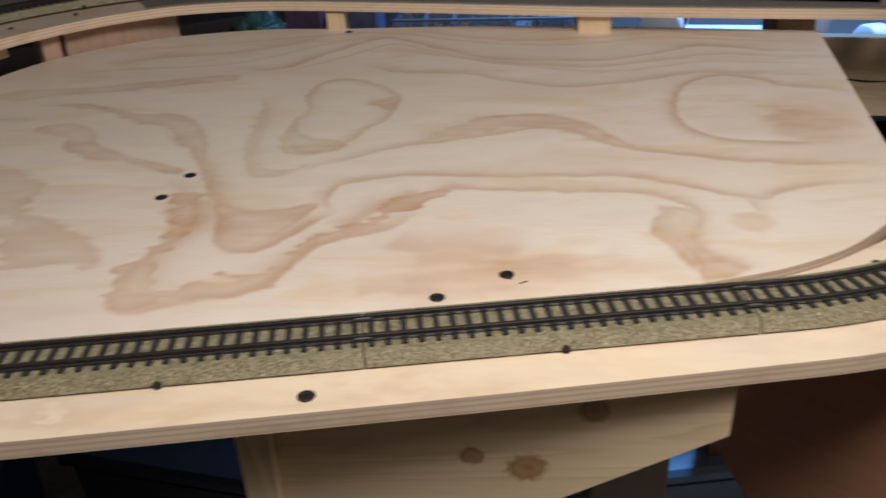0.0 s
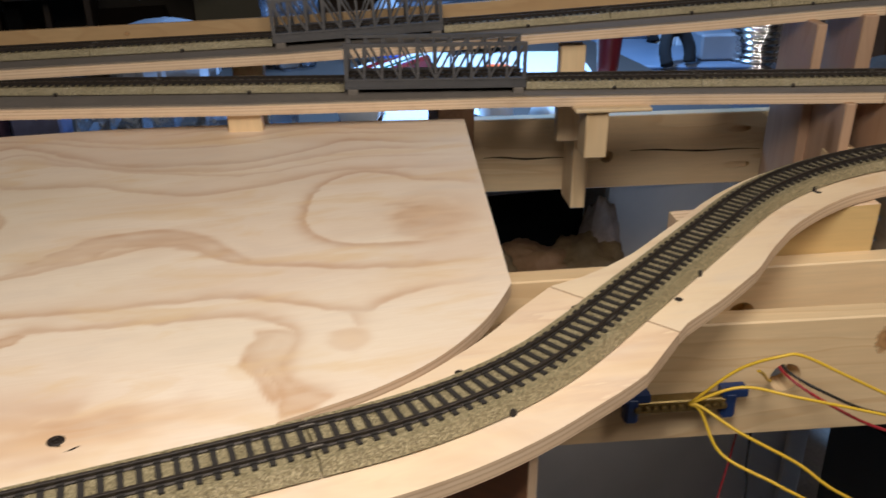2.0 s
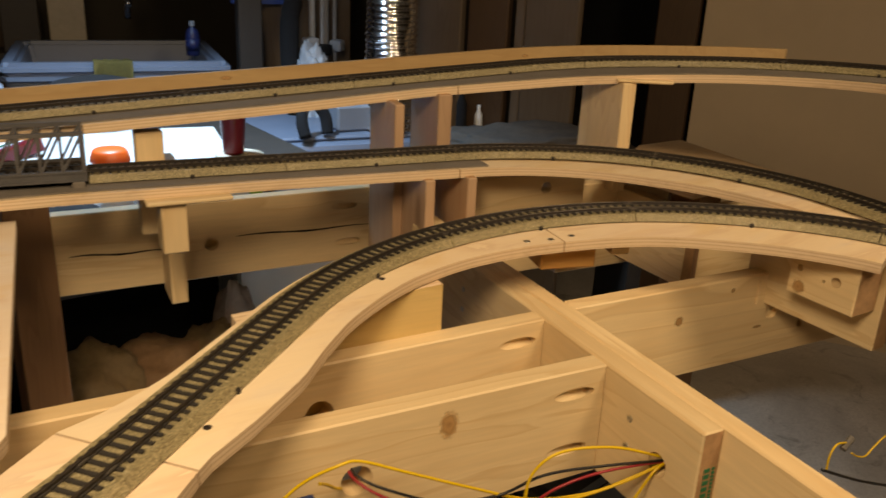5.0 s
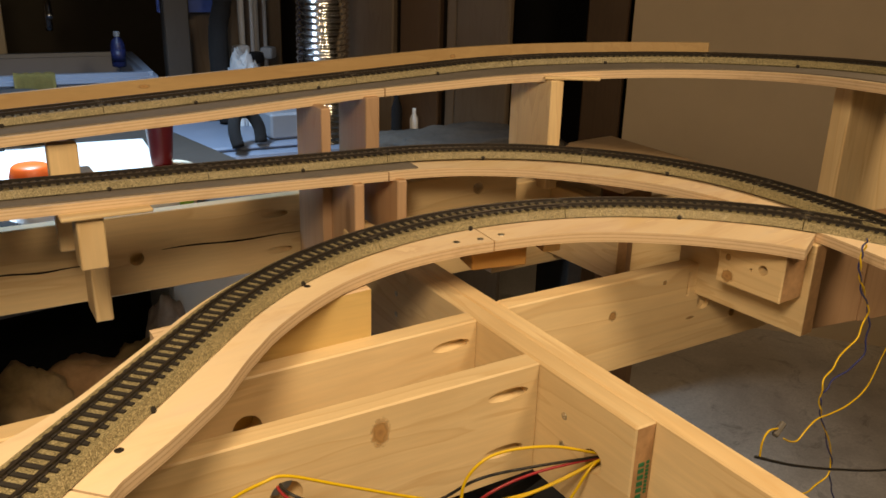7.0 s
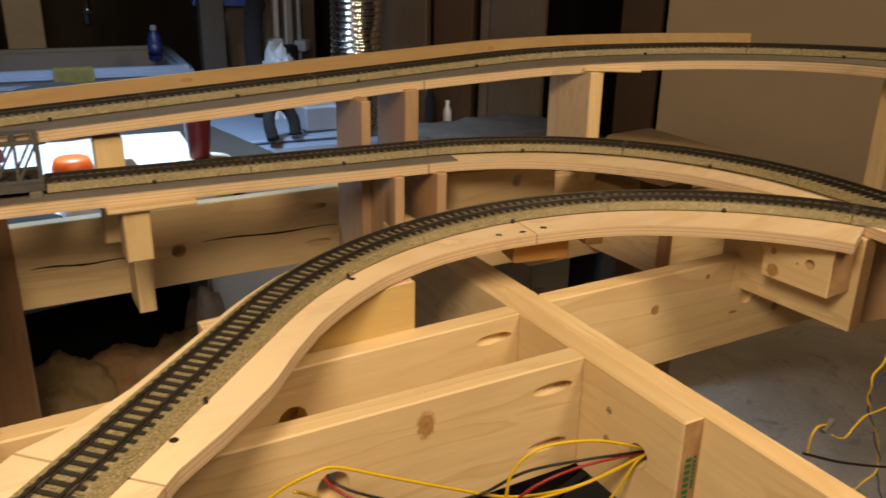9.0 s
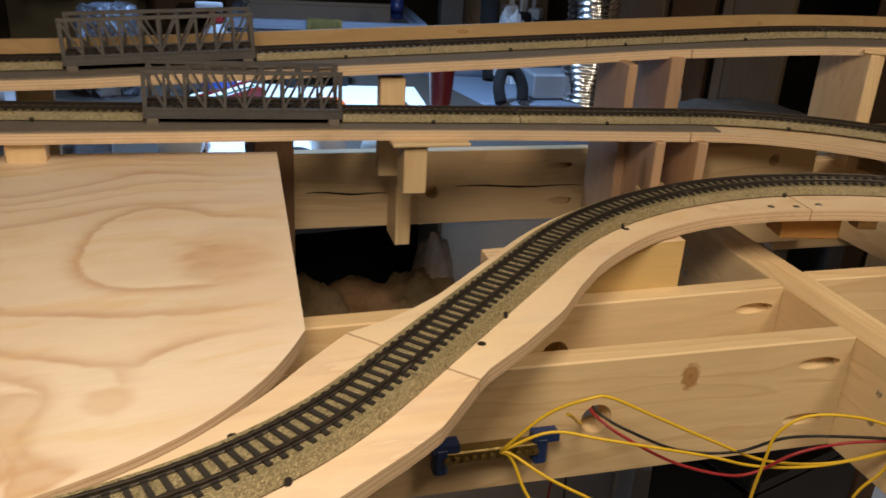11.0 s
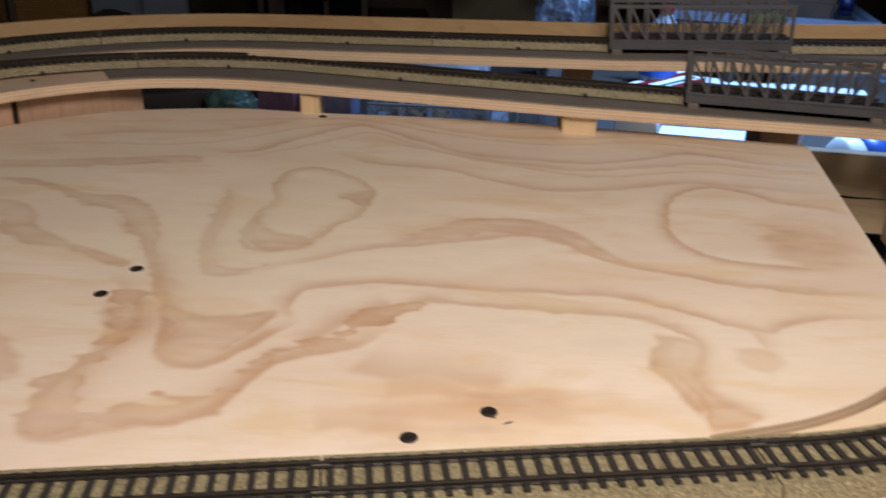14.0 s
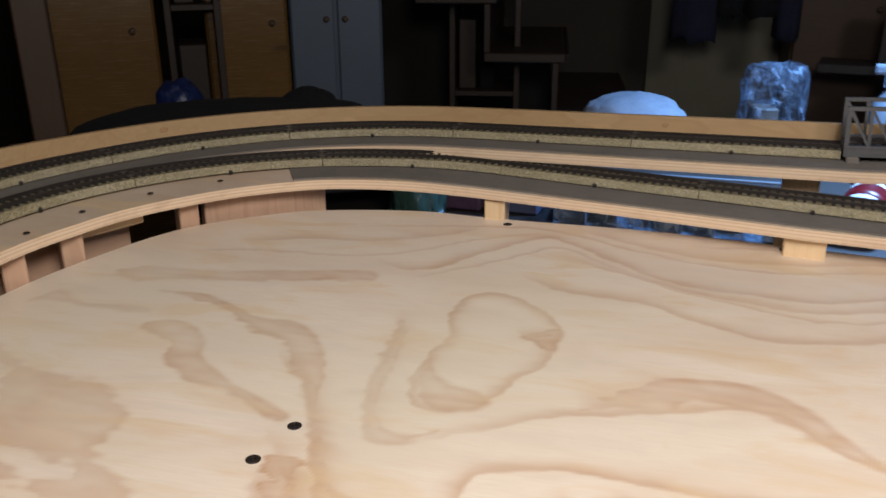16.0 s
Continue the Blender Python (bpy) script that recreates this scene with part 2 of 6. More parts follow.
def smooth_points(points, n):
    """Catmull-Rom through the points, n steps a span."""
    p = [np.array(q, float) for q in points]
    p = [2 * p[0] - p[1], *p, 2 * p[-1] - p[-2]]
    out = []
    for i in range(1, len(p) - 2):
        for k in range(n):
            t = k / n
            a, b, c, d = p[i - 1 : i + 3]
            out.append(0.5 * (2 * b + (c - a) * t + (2 * a - 5 * b + 4 * c - d) * t * t + (3 * b - a - 3 * c + d) * t ** 3))
    return out + [p[-2]]


def tube(points, r, n=8, steps=6):
    """A round cord through the points."""
    pts = smooth_points(points, steps) if steps else [np.array(q, float) for q in points]
    bm = bmesh.new()
    rings = []
    for i, q in enumerate(pts):
        d = Vector(pts[min(i + 1, len(pts) - 1)] - pts[max(i - 1, 0)]).normalized()
        u = d.cross(Vector((0.31, 0.17, 0.93))).normalized()
        w = d.cross(u)
        rings.append([bm.verts.new(Vector(q) + r * (math.cos(2 * math.pi * k / n) * u + math.sin(2 * math.pi * k / n) * w)) for k in range(n)])
    for a, b in zip(rings, rings[1:]):
        for k in range(n):
            bm.faces.new((a[k], a[(k + 1) % n], b[(k + 1) % n], b[k]))
    bm.faces.new(rings[0])
    bm.faces.new(rings[-1])
    return bm


class Line:
    """A track's plan: straights and arcs from a start, with heights by length."""

    def __init__(self, x, y, heading, segs, heights):
        self.start, self.segs = (x, y, heading), segs
        self.hs, self.hz = zip(*heights)
        self.length = sum(l for l, c in segs)

    def at(self, s):
        x, y, h = self.start
        for i, (l, c) in enumerate(self.segs):
            d = min(s, l) if i < len(self.segs) - 1 else s
            if i == 0 and s < 0:
                d = s
            if abs(c) < 1e-6:
                x, y = x + d * math.cos(h), y + d * math.sin(h)
            else:
                x, y = x + (math.sin(h + c * d) - math.sin(h)) / c, y - (math.cos(h + c * d) - math.cos(h)) / c
                h += c * d
            s -= d
            if s <= 0:
                break
        return x, y, h

    def z(self, s):
        return 1.0 + float(np.interp(s, self.hs, self.hz))

    def point(self, s, off=0.0, up=0.0):
        x, y, h = self.at(s)
        return Vector((x - off * math.sin(h), y + off * math.cos(h), self.z(s) + up))

    def frame_at(self, s, off=0.0, up=0.0):
        d = 0.01
        slope = (self.z(s + d) - self.z(s - d)) / (2 * d)
        return Matrix.Translation(self.point(s, off, up)) @ Matrix.Rotation(self.at(s)[2], 4, "Z") @ Matrix.Rotation(-math.atan(slope), 4, "Y")

    def near(self, x, y):
        return min((k * 0.002 for k in range(int(self.length / 0.002))), key=lambda s: (self.at(s)[0] - x) ** 2 + (self.at(s)[1] - y) ** 2)


def sweep(line, s0, s1, profile, step=0.012, slots=None, ends=0):
    """A closed profile of (offset, height) drawn along the line; offsets may be functions of s. slots: a material slot for each profile side."""
    bm = bmesh.new()
    uv = bm.loops.layers.uv.new("UVMap")
    n = max(1, int(math.ceil((s1 - s0) / step)))
    ss = [s0 + (s1 - s0) * k / n for k in range(n + 1)]
    pf = [[((o(s) if callable(o) else o), u) for o, u in profile] for s in ss]
    rings = [[bm.verts.new(line.point(s, o, u)) for o, u in p] for s, p in zip(ss, pf)]
    k = len(profile)
    for i in range(n):
        for j in range(k):
            q = (j + 1) % k
            f = bm.faces.new((rings[i][j], rings[i + 1][j], rings[i + 1][q], rings[i][q]))
            f.material_index = slots[j] if slots else 0
            for lp, (a, b) in zip(f.loops, ((i, j), (i + 1, j), (i + 1, q), (i, q))):
                lp[uv].uv = (ss[a], pf[a][b][1])
    for r, i in ((rings[0], 0), (rings[-1], n)):
        f = bm.faces.new(r)
        f.material_index = ends
        for lp, (o, u) in zip(f.loops, pf[i]):
            lp[uv].uv = (o, u)
    return bm


PLY = 0.0095

# ---- track plans ----
HEAD_A = 0.1269
line_a = Line(-0.272 - 0.55 * math.cos(HEAD_A), 0.3466 - 0.55 * math.sin(HEAD_A), HEAD_A,
              [(1.0433, 0), (0.1429, 1 / 0.2871), (0.2263, 0), (0.66, -1 / 0.3308), (0.5, -1 / 0.9)],
              [(0, 0), (1.20, 0), (1.40, 0.0055), (1.60, 0.0109), (1.80, 0.0174), (2.0, 0.0225), (2.6, 0.026)])
line_b = Line(-0.458, 0.839, 1.1598, [(0.4502, -1 / 0.3322), (0.9674, 0), (0.46, -1 / 0.2983), (0.3, -1 / 0.9)],
              [(-0.4, 0.038), (0, 0.037), (0.3, 0.0327), (0.6, 0.0298), (0.9, 0.0274), (1.2, 0.0258), (1.35, 0.0245), (1.5, 0.0235), (1.9, 0.0245)])
line_c = Line(-0.4958, 0.9332, 0.9927, [(0.4223, -1 / 0.3721), (1.1638, 0), (0.60, -1 / 0.3255), (0.3, -1 / 0.9)],
              [(-0.5, 0.041), (0, 0.0413), (0.4, 0.050), (0.8, 0.0611), (1.1, 0.0762), (1.45, 0.0940), (1.8, 0.1115), (2.1, 0.1300), (2.35, 0.1430)])

# ---- plywood track shelves ----


def shelf(name, line, s0, s1, front, rear, label, face=None, thick=PLY):
    bm = sweep(line, s0, s1, [(front, 0), (rear, 0), (rear, -thick), (front, -thick)], 0.012, (0, 1, 0, 1), 1)
    return tagged(part(name, bm, [face or ply_face, ply_edge]), label, "plywood shelf", "plywood track shelves")


def rear_a(s):
    return float(np.interp(s, [0, 0.97, 1.00, 1.036, 1.082, 1.128, 1.20, 1.242, 1.256, 1.284, 1.312, 1.39, 1.46, 3],
                           [0.009, 0.009, 0.018, 0.025, 0.032, 0.040, 0.048, 0.049, 0.041, 0.034, 0.030, 0.029, 0.029, 0.031]))


def front_a(s):
    return float(np.interp(s, [0, 0.70, 0.90, 1.05, 1.15, 1.19, 1.215, 1.248, 1.29, 1.34, 1.376, 1.414, 1.454, 1.522, 1.592, 1.656, 1.706, 1.80, 1.872, 1.97, 2.05],
                           [-0.047, -0.047, -0.045, -0.042, -0.041, -0.0445, -0.042, -0.0385, -0.0435, -0.046, -0.042, -0.0405, -0.0415, -0.0415, -0.0445, -0.050, -0.0545, -0.058, -0.064, -0.068, -0.070]))


S_SEAM1, S_SEAM2 = 1.238, 1.70
SHELF_A = shelf("plywood_shelf", line_a, 0.0, S_SEAM1 - 0.0008, front_a, rear_a, "pale bare plywood strip under the lower track")
SHELF_A2 = shelf("plywood_shelf", line_a, S_SEAM1 + 0.0008, S_SEAM2 - 0.0008, front_a, rear_a, "S-curved pale plywood strip bridging the joists")
shelf("plywood_shelf", line_a, S_SEAM2 + 0.0008, 2.032, front_a, 0.030, "curved plywood strip ending on a screwed block")


def front_b(s):
    return float(np.interp(s, [-0.4, -0.14, -0.05, 0.084, 0.254, 0.416, 0.586, 0.74, 1.0, 1.18, 1.5, 1.66, 1.85],
                           [-0.065, -0.065, -0.071, -0.070, -0.061, -0.068, -0.062, -0.060, -0.044, -0.043, -0.049, -0.060, -0.054]))


def front_c(s):
    return float(np.interp(s, [0, 1.07, 1.25, 1.43, 1.54, 1.71, 2.2], [-0.055, -0.057, -0.060, -0.050, -0.060, -0.078, -0.078]))


S_SEAM_B, S_SEAM_C = 1.40, 1.47
SHELF_B = shelf("plywood_shelf", line_b, -0.35, S_SEAM_B - 0.0008, front_b, 0.050, "raised dull plywood strip carrying the middle track", ply_dull)
shelf("plywood_shelf", line_b, S_SEAM_B + 0.0008, 2.05, front_b, 0.042, "curved plywood strip of the middle track, bare wood")
shelf("plywood_shelf", line_c, -0.45, S_SEAM_C - 0.0008, front_c, 0.045, "high dull plywood strip carrying the rear track", ply_dull)
shelf("plywood_shelf", line_c, S_SEAM_C + 0.0008, 2.35, front_c, 0.045, "high curved plywood strip on wooden risers")


def underlay(line, s0, s1, front, rear):
    bm = sweep(line, s0, s1, [(front, 0.0002), (rear, 0.0002), (rear, 0.0016), (front, 0.0016)], 0.02)
    return tagged(part("foam_underlay", bm, cork), "grey foam underlay strip glued on the plywood", "underlay", "foam underlays")


underlay(line_b, 0.22, 1.44, lambda s: front_b(s) + 0.005, 0.045)
underlay(line_c, -0.42, 2.3, lambda s: front_c(s) + 0.005, 0.04)

# ---- track sections ----
BED = 0.0016


def sleeper_mesh():
    bm = bmesh.new()
    add_box(bm, 0.0028, 0.0262, 0.0013, Matrix.Translation((0, 0, 0.0087)))
    for y in (-0.00825, 0.00825):
        add_box(bm, 0.0034, 0.0036, 0.0008, Matrix.Translation((0, y, 0.0099)))
    me = bpy.data.meshes.new("sleeper")
    bm.to_mesh(me)
    bm.free()
    me.materials.append(sleeper_mat)
    return me


SLEEPER = sleeper_mesh()


def notch_mesh():
    bm = lathe([(0, -0.0005), (0.0022, -0.0005), (0.0022, 0.0004), (0, 0.0004)], 10)
    me = bpy.data.meshes.new("screw_notch")
    bm.to_mesh(me)
    bm.free()
    me.materials.append(hole_mat)
    return me


NOTCH = notch_mesh()


def joiner_mesh():
    bm = box_bm(0.0075, 0.0030, 0.0018, 0.0003)
    me = bpy.data.meshes.new("rail_joiner")
    bm.to_mesh(me)
    bm.free()
    me.materials.append(joiner_mat)
    return me


joiner_mat = plain_material("dull_joiner_metal", (0.13, 0.115, 0.10), 0.5, 0.6, vary=0.2, scale=300, bumpy=0)
JOINER = joiner_mesh()


def track_section(line, s0, s1, lift, label="sectional model track on moulded beige ballast"):
    """One snap-together piece: ballast bed, two rails, its sleepers and the screw notch."""
    root = empty("track_section", line.frame_at((s0 + s1) / 2, 0, lift))
    g = 0.0004
    prof = [(-0.0172, lift), (-0.0172, lift + 0.0011), (-0.0198, lift + 0.0014), (-0.0166, lift + 0.0082), (0.0166, lift + 0.0082), (0.0198, lift + 0.0014), (0.0172, lift + 0.0011), (0.0172, lift)]
    part("roadbed", sweep(line, s0 + g, s1 - g, prof, 0.01), ballast, root)
    for o in (-0.00825, 0.00825):
        rp = [(o - 0.0011, lift + 0.0092), (o - 0.0005, lift + 0.0099), (o - 0.0009, lift + 0.0120), (o - 0.0006, lift + 0.0124), (o + 0.0006, lift + 0.0124), (o + 0.0009, lift + 0.0120), (o + 0.0005, lift + 0.0099), (o + 0.0011, lift + 0.0092)]
        part("rail", sweep(line, s0 + g, s1 - g, rp, 0.012), rail_mat, root)
    for o in (-0.00825, 0.00825):
        part("rail_joiner", JOINER, None, root, "dull metal joiner", m=line.frame_at(s0, o, lift + 0.0102))
    n = max(1, round((s1 - s0) / 0.00785))
    for k in range(n):
        part("sleeper", SLEEPER, None, root, m=line.frame_at(s0 + (k + 0.5) * (s1 - s0) / n, 0, lift))
    for s in ((s0 + s1) / 2,):
        m = line.frame_at(s, -0.0196, lift + 0.0018) @ Matrix.Rotation(math.radians(68), 4, "X")
        part("screw_notch", NOTCH, None, root, "dark screw notch", m=m)
    return tagged(root, label, "model track", "track sections")


def lay_track(line, joints, lift):
    for a, b in zip(joints, joints[1:]):
        track_section(line, a, b, lift)


BR_B, BR_C = (0.842, 1.030), (0.788, 0.976)
lay_track(line_a, [0.083, 0.271, 0.460, 0.648, 0.836, 1.024, 1.212, 1.405, 1.594, 1.794, 2.02, 2.22], 0.0)
lay_track(line_b, [-0.338, -0.140, 0.058, 0.256, 0.454, 0.648, 0.842], BED)
lay_track(line_b, [1.030, 1.216, 1.412, 1.652, 1.860, 2.07], BED)
lay_track(line_c, [-0.38, -0.184, 0.012, 0.210, 0.402, 0.595, 0.788], BED)
lay_track(line_c, [0.976, 1.164, 1.352, 1.450, 1.676, 1.940, 2.190, 2.33], BED)


# ---- truss bridges ----
def beam(bm, p, q, w, d):
    """A square bar from p to q."""
    p, q = Vector(p), Vector(q)
    m = (q - p).to_track_quat("X", "Z").to_matrix().to_4x4()
    add_box(bm, (q - p).length, w, d, Matrix.Translation((p + q) / 2) @ m)


def truss_bridge(line, s0, s1, lift, label):
    m = line.frame_at((s0 + s1) / 2, 0, lift)
    root = empty("truss_bridge", m)
    L = (s1 - s0) - 0.002
    h, low, half = 0.045, 0.010, 0.024
    for side in (-1, 1):
        y = side * half
        bm = bmesh.new()
        beam(bm, (-L / 2, y, 0.0055), (L / 2, y, 0.0055), 0.003, 0.007)
        beam(bm, (-L / 2, y, low), (L / 2, y, low), 0.005, 0.002)
        beam(bm, (-L / 2, y, 0.002), (L / 2, y, 0.002), 0.005, 0.002)
        part("bottom_girder", bm, bridge_mat, root, m=m)
        bm = bmesh.new()
        beam(bm, (-L / 2, y, h), (L / 2, y, h), 0.0036, 0.0036)
        part("top_chord", bm, bridge_mat, root, m=m)
        n = 10
        for k in range(n + 1):
            x = -L / 2 + 0.002 + (L - 0.004) * k / n
            bm = bmesh.new()
            beam(bm, (x, y, low), (x, y, h), 0.0022, 0.0026 if 0 < k < n else 0.004)
            part("truss_post", bm, bridge_mat, root, m=m)
        for k in range(n):
            xa, xb = (-L / 2 + 0.002 + (L - 0.004) * (k + e) / n for e in (0, 1))
            if k < n / 2:
                xa, xb = xb, xa
            bm = bmesh.new()
            beam(bm, (xa, y, low), (xb, y, h), 0.0020, 0.0022)
            part("diagonal", bm, bridge_mat, root, m=m)
    bm = bmesh.new()
    add_box(bm, L, 2 * half - 0.004, 0.004, Matrix.Translation((0, 0, 0.0055)))
    for k in range(12):
        beam(bm, (-L / 2 + 0.004 + (L - 0.008) * k / 11, -half, 0.0055), (-L / 2 + 0.004 + (L - 0.008) * k / 11, half, 0.0055), 0.0024, 0.007)
    part("deck", bm, bridge_mat, root, m=m)
    for x in (-L / 2 + 0.008, L / 2 - 0.008):
        for y in (-half, half):
            bm = box_bm(0.011, 0.009, 0.010, 0.001, (x, y, -0.004))
            part("bearing_foot", bm, cork, root, "small grey bearing foot", m=m)
    for o in (-0.00825, 0.00825):
        bm = bmesh.new()
        beam(bm, (-L / 2, o, 0.0112), (L / 2, o, 0.0112), 0.0016, 0.0022)
        part("rail", bm, rail_mat, root, m=m)
    n = round(L / 0.00785)
    for k in range(n):
        part("sleeper", SLEEPER, None, root, m=m @ Matrix.Translation((-L / 2 + (k + 0.5) * L / n, 0, 0)))
    return tagged(root, label, "model bridge", "truss bridges")


truss_bridge(line_b, *BR_B, 0.006, "grey-brown plastic model truss bridge on the middle track")
truss_bridge(line_c, *BR_C, 0.006, "grey-brown plastic model truss bridge on the high track")

# ---- guard strip behind the high track ----
S_GUARD = 1.93
guard = sweep(line_c, -0.42, S_GUARD, [(0.0455, -0.012), (0.0515, -0.012), (0.0515, 0.0225), (0.0455, 0.0225)], 0.012)
GUARD = tagged(part("guard_strip", guard, lumber_material("guard_strip_wood", (0.50, 0.34, 0.165), (0.36, 0.21, 0.085))),
       "bent thin pine strip standing behind the high track", "wood strip")

# ---- plywood board ----
VEINS, PATCHES = [], []


def vein(width, strength, *points):
    """A late-wood line of the rotary-cut veneer."""
    VEINS.append((width, strength, points))


def patch(strength, edge, *points):
    """A tan area of late wood, crisp (edge small) or hazy at its border."""
    PATCHES.append((strength, edge, points))


vein(0.0045, 0.75, (0.000, 0.745), (-0.021, 0.777), (-0.054, 0.795), (-0.077, 0.781), (-0.079, 0.742), (-0.073, 0.715), (-0.080, 0.684), (-0.082, 0.641), (-0.075, 0.625), (-0.060, 0.621), (-0.038, 0.631), (-0.023, 0.663), (-0.008, 0.689), (-0.003, 0.723), (0.000, 0.745))
vein(0.007, 0.9, (-0.023, 0.723), (-0.004, 0.733))
vein(0.007, 0.6, (-0.116, 0.738), (-0.110, 0.697), (-0.106, 0.650), (-0.096, 0.598), (-0.083, 0.582), (-0.061, 0.591))
vein(0.005, 0.65, (-0.061, 0.591), (-0.028, 0.610), (0.000, 0.629), (0.030, 0.638), (0.068, 0.647), (0.107, 0.661), (0.134, 0.661), (0.148, 0.646), (0.164, 0.624), (0.190, 0.613), (0.218, 0.603), (0.241, 0.595), (0.266, 0.589), (0.295, 0.585), (0.336, 0.587))
vein(0.012, 0.55, (0.022, 0.642), (0.053, 0.657), (0.084, 0.670), (0.120, 0.670))
vein(0.007, 0.8, (-0.176, 0.667), (-0.146, 0.631), (-0.121, 0.583), (-0.100, 0.529), (-0.090, 0.495), (-0.081, 0.480), (-0.066, 0.479), (-0.054, 0.490), (-0.039, 0.507), (-0.025, 0.525))
vein(0.0045, 0.7, (-0.025, 0.525), (-0.032, 0.549), (-0.026, 0.566), (-0.003, 0.574), (0.031, 0.580), (0.065, 0.578), (0.099, 0.573), (0.138, 0.574), (0.169, 0.570), (0.198, 0.557), (0.219, 0.542), (0.243, 0.533), (0.260, 0.543), (0.284, 0.551), (0.320, 0.556))
vein(0.008, 0.8, (-0.143, 0.573), (-0.125, 0.549), (-0.111, 0.525), (-0.112, 0.505), (-0.122, 0.479), (-0.132, 0.454), (-0.131, 0.432), (-0.124, 0.420), (-0.111, 0.415), (-0.090, 0.422), (-0.067, 0.430), (-0.051, 0.440), (-0.043, 0.457), (-0.031, 0.479), (-0.007, 0.495), (0.013, 0.506), (0.028, 0.521))
vein(0.011, 0.55, (-0.136, 0.545), (-0.123, 0.514), (-0.121, 0.486), (-0.125, 0.455), (-0.115, 0.438))
vein(0.009, 0.65, (-0.015, 0.500), (-0.001, 0.522), (0.013, 0.538), (0.032, 0.550))
vein(0.0045, 0.75, (0.032, 0.554), (0.052, 0.558), (0.084, 0.555), (0.122, 0.550), (0.158, 0.547), (0.185, 0.538), (0.200, 0.522), (0.196, 0.497), (0.194, 0.472), (0.205, 0.455), (0.216, 0.449))
vein(0.007, 0.8, (0.186, 0.525), (0.176, 0.506), (0.174, 0.486), (0.181, 0.467), (0.187, 0.447))
vein(0.011, 0.5, (0.190, 0.515), (0.186, 0.490), (0.192, 0.460))
vein(0.006, 0.45, (-0.302, 0.865), (-0.241, 0.884), (-0.186, 0.888), (-0.140, 0.909), (-0.099, 0.938))
vein(0.006, 0.6, (-0.162, 0.838), (-0.119, 0.833), (-0.084, 0.877), (-0.056, 0.912), (-0.029, 0.931), (0.006, 0.910), (0.039, 0.878), (0.080, 0.847), (0.134, 0.836), (0.196, 0.834), (0.244, 0.853), (0.278, 0.871), (0.311, 0.864), (0.348, 0.848), (0.39, 0.842))
vein(0.006, 0.55, (-0.036, 0.832), (0.000, 0.811), (0.054, 0.803), (0.100, 0.777), (0.139, 0.760), (0.183, 0.762), (0.226, 0.778), (0.264, 0.788), (0.298, 0.782), (0.38, 0.77))
vein(0.006, 0.5, (-0.003, 0.959), (0.055, 0.926), (0.120, 0.906), (0.184, 0.909), (0.256, 0.923), (0.313, 0.904), (0.364, 0.890))
vein(0.006, 0.5, (-0.01, 0.885), (0.05, 0.853), (0.11, 0.826), (0.18, 0.812), (0.25, 0.832), (0.30, 0.842), (0.36, 0.825))
vein(0.0045, 0.75, (0.322, 0.622), (0.290, 0.622), (0.250, 0.630), (0.228, 0.652), (0.222, 0.690), (0.232, 0.730), (0.252, 0.763), (0.280, 0.779), (0.306, 0.768), (0.326, 0.746), (0.356, 0.735), (0.375, 0.722))
vein(0.010, 0.22, (0.297, 0.693), (0.325, 0.711), (0.351, 0.698), (0.338, 0.662), (0.306, 0.643), (0.288, 0.654))
vein(0.015, 0.3, (0.299, 0.677), (0.340, 0.679))
vein(0.005, 0.45, (0.229, 0.540), (0.236, 0.527), (0.238, 0.514))
patch(0.24, 0.008, (0.219, 0.505), (0.226, 0.513), (0.235, 0.515), (0.242, 0.508), (0.243, 0.498), (0.236, 0.490), (0.226, 0.490), (0.220, 0.496))
vein(0.016, 0.5, (0.012, 0.485), (0.035, 0.478), (0.062, 0.479), (0.093, 0.467))
vein(0.016, 0.45, (0.030, 0.462), (0.055, 0.466), (0.072, 0.458))
vein(0.012, 0.4, (-0.001, 0.431), (0.025, 0.434), (0.042, 0.431))
patch(0.5, 0.004, (-0.138, 0.560), (-0.124, 0.511), (-0.127, 0.482), (-0.135, 0.460), (-0.134, 0.439), (-0.125, 0.424), (-0.106, 0.418), (-0.082, 0.426), (-0.056, 0.433), (-0.044, 0.447), (-0.041, 0.463), (-0.028, 0.485), (-0.003, 0.496), (0.015, 0.518), (0.027, 0.526), (0.048, 0.555), (0.020, 0.547), (0.007, 0.531), (-0.002, 0.512), (-0.021, 0.500), (-0.039, 0.485), (-0.050, 0.463), (-0.072, 0.447), (-0.101, 0.439), (-0.113, 0.446), (-0.117, 0.467), (-0.112, 0.495), (-0.111, 0.521), (-0.121, 0.555))
patch(0.42, 0.007, (0.022, 0.639), (0.043, 0.666), (0.058, 0.681), (0.078, 0.691), (0.118, 0.693), (0.151, 0.671), (0.167, 0.644), (0.181, 0.619), (0.155, 0.635), (0.133, 0.656), (0.090, 0.666), (0.073, 0.646), (0.047, 0.648))
patch(0.5, 0.005, (0.179, 0.525), (0.192, 0.523), (0.202, 0.514), (0.194, 0.489), (0.199, 0.463), (0.214, 0.447), (0.188, 0.438), (0.187, 0.463), (0.179, 0.483), (0.170, 0.485))
patch(0.4, 0.02, (0.300, 0.696), (0.348, 0.673), (0.337, 0.633), (0.297, 0.624), (0.285, 0.648))
patch(0.38, 0.02, (0.018, 0.445), (0.052, 0.459), (0.098, 0.462), (0.141, 0.465), (0.128, 0.450), (0.097, 0.437), (0.067, 0.426), (0.023, 0.422))
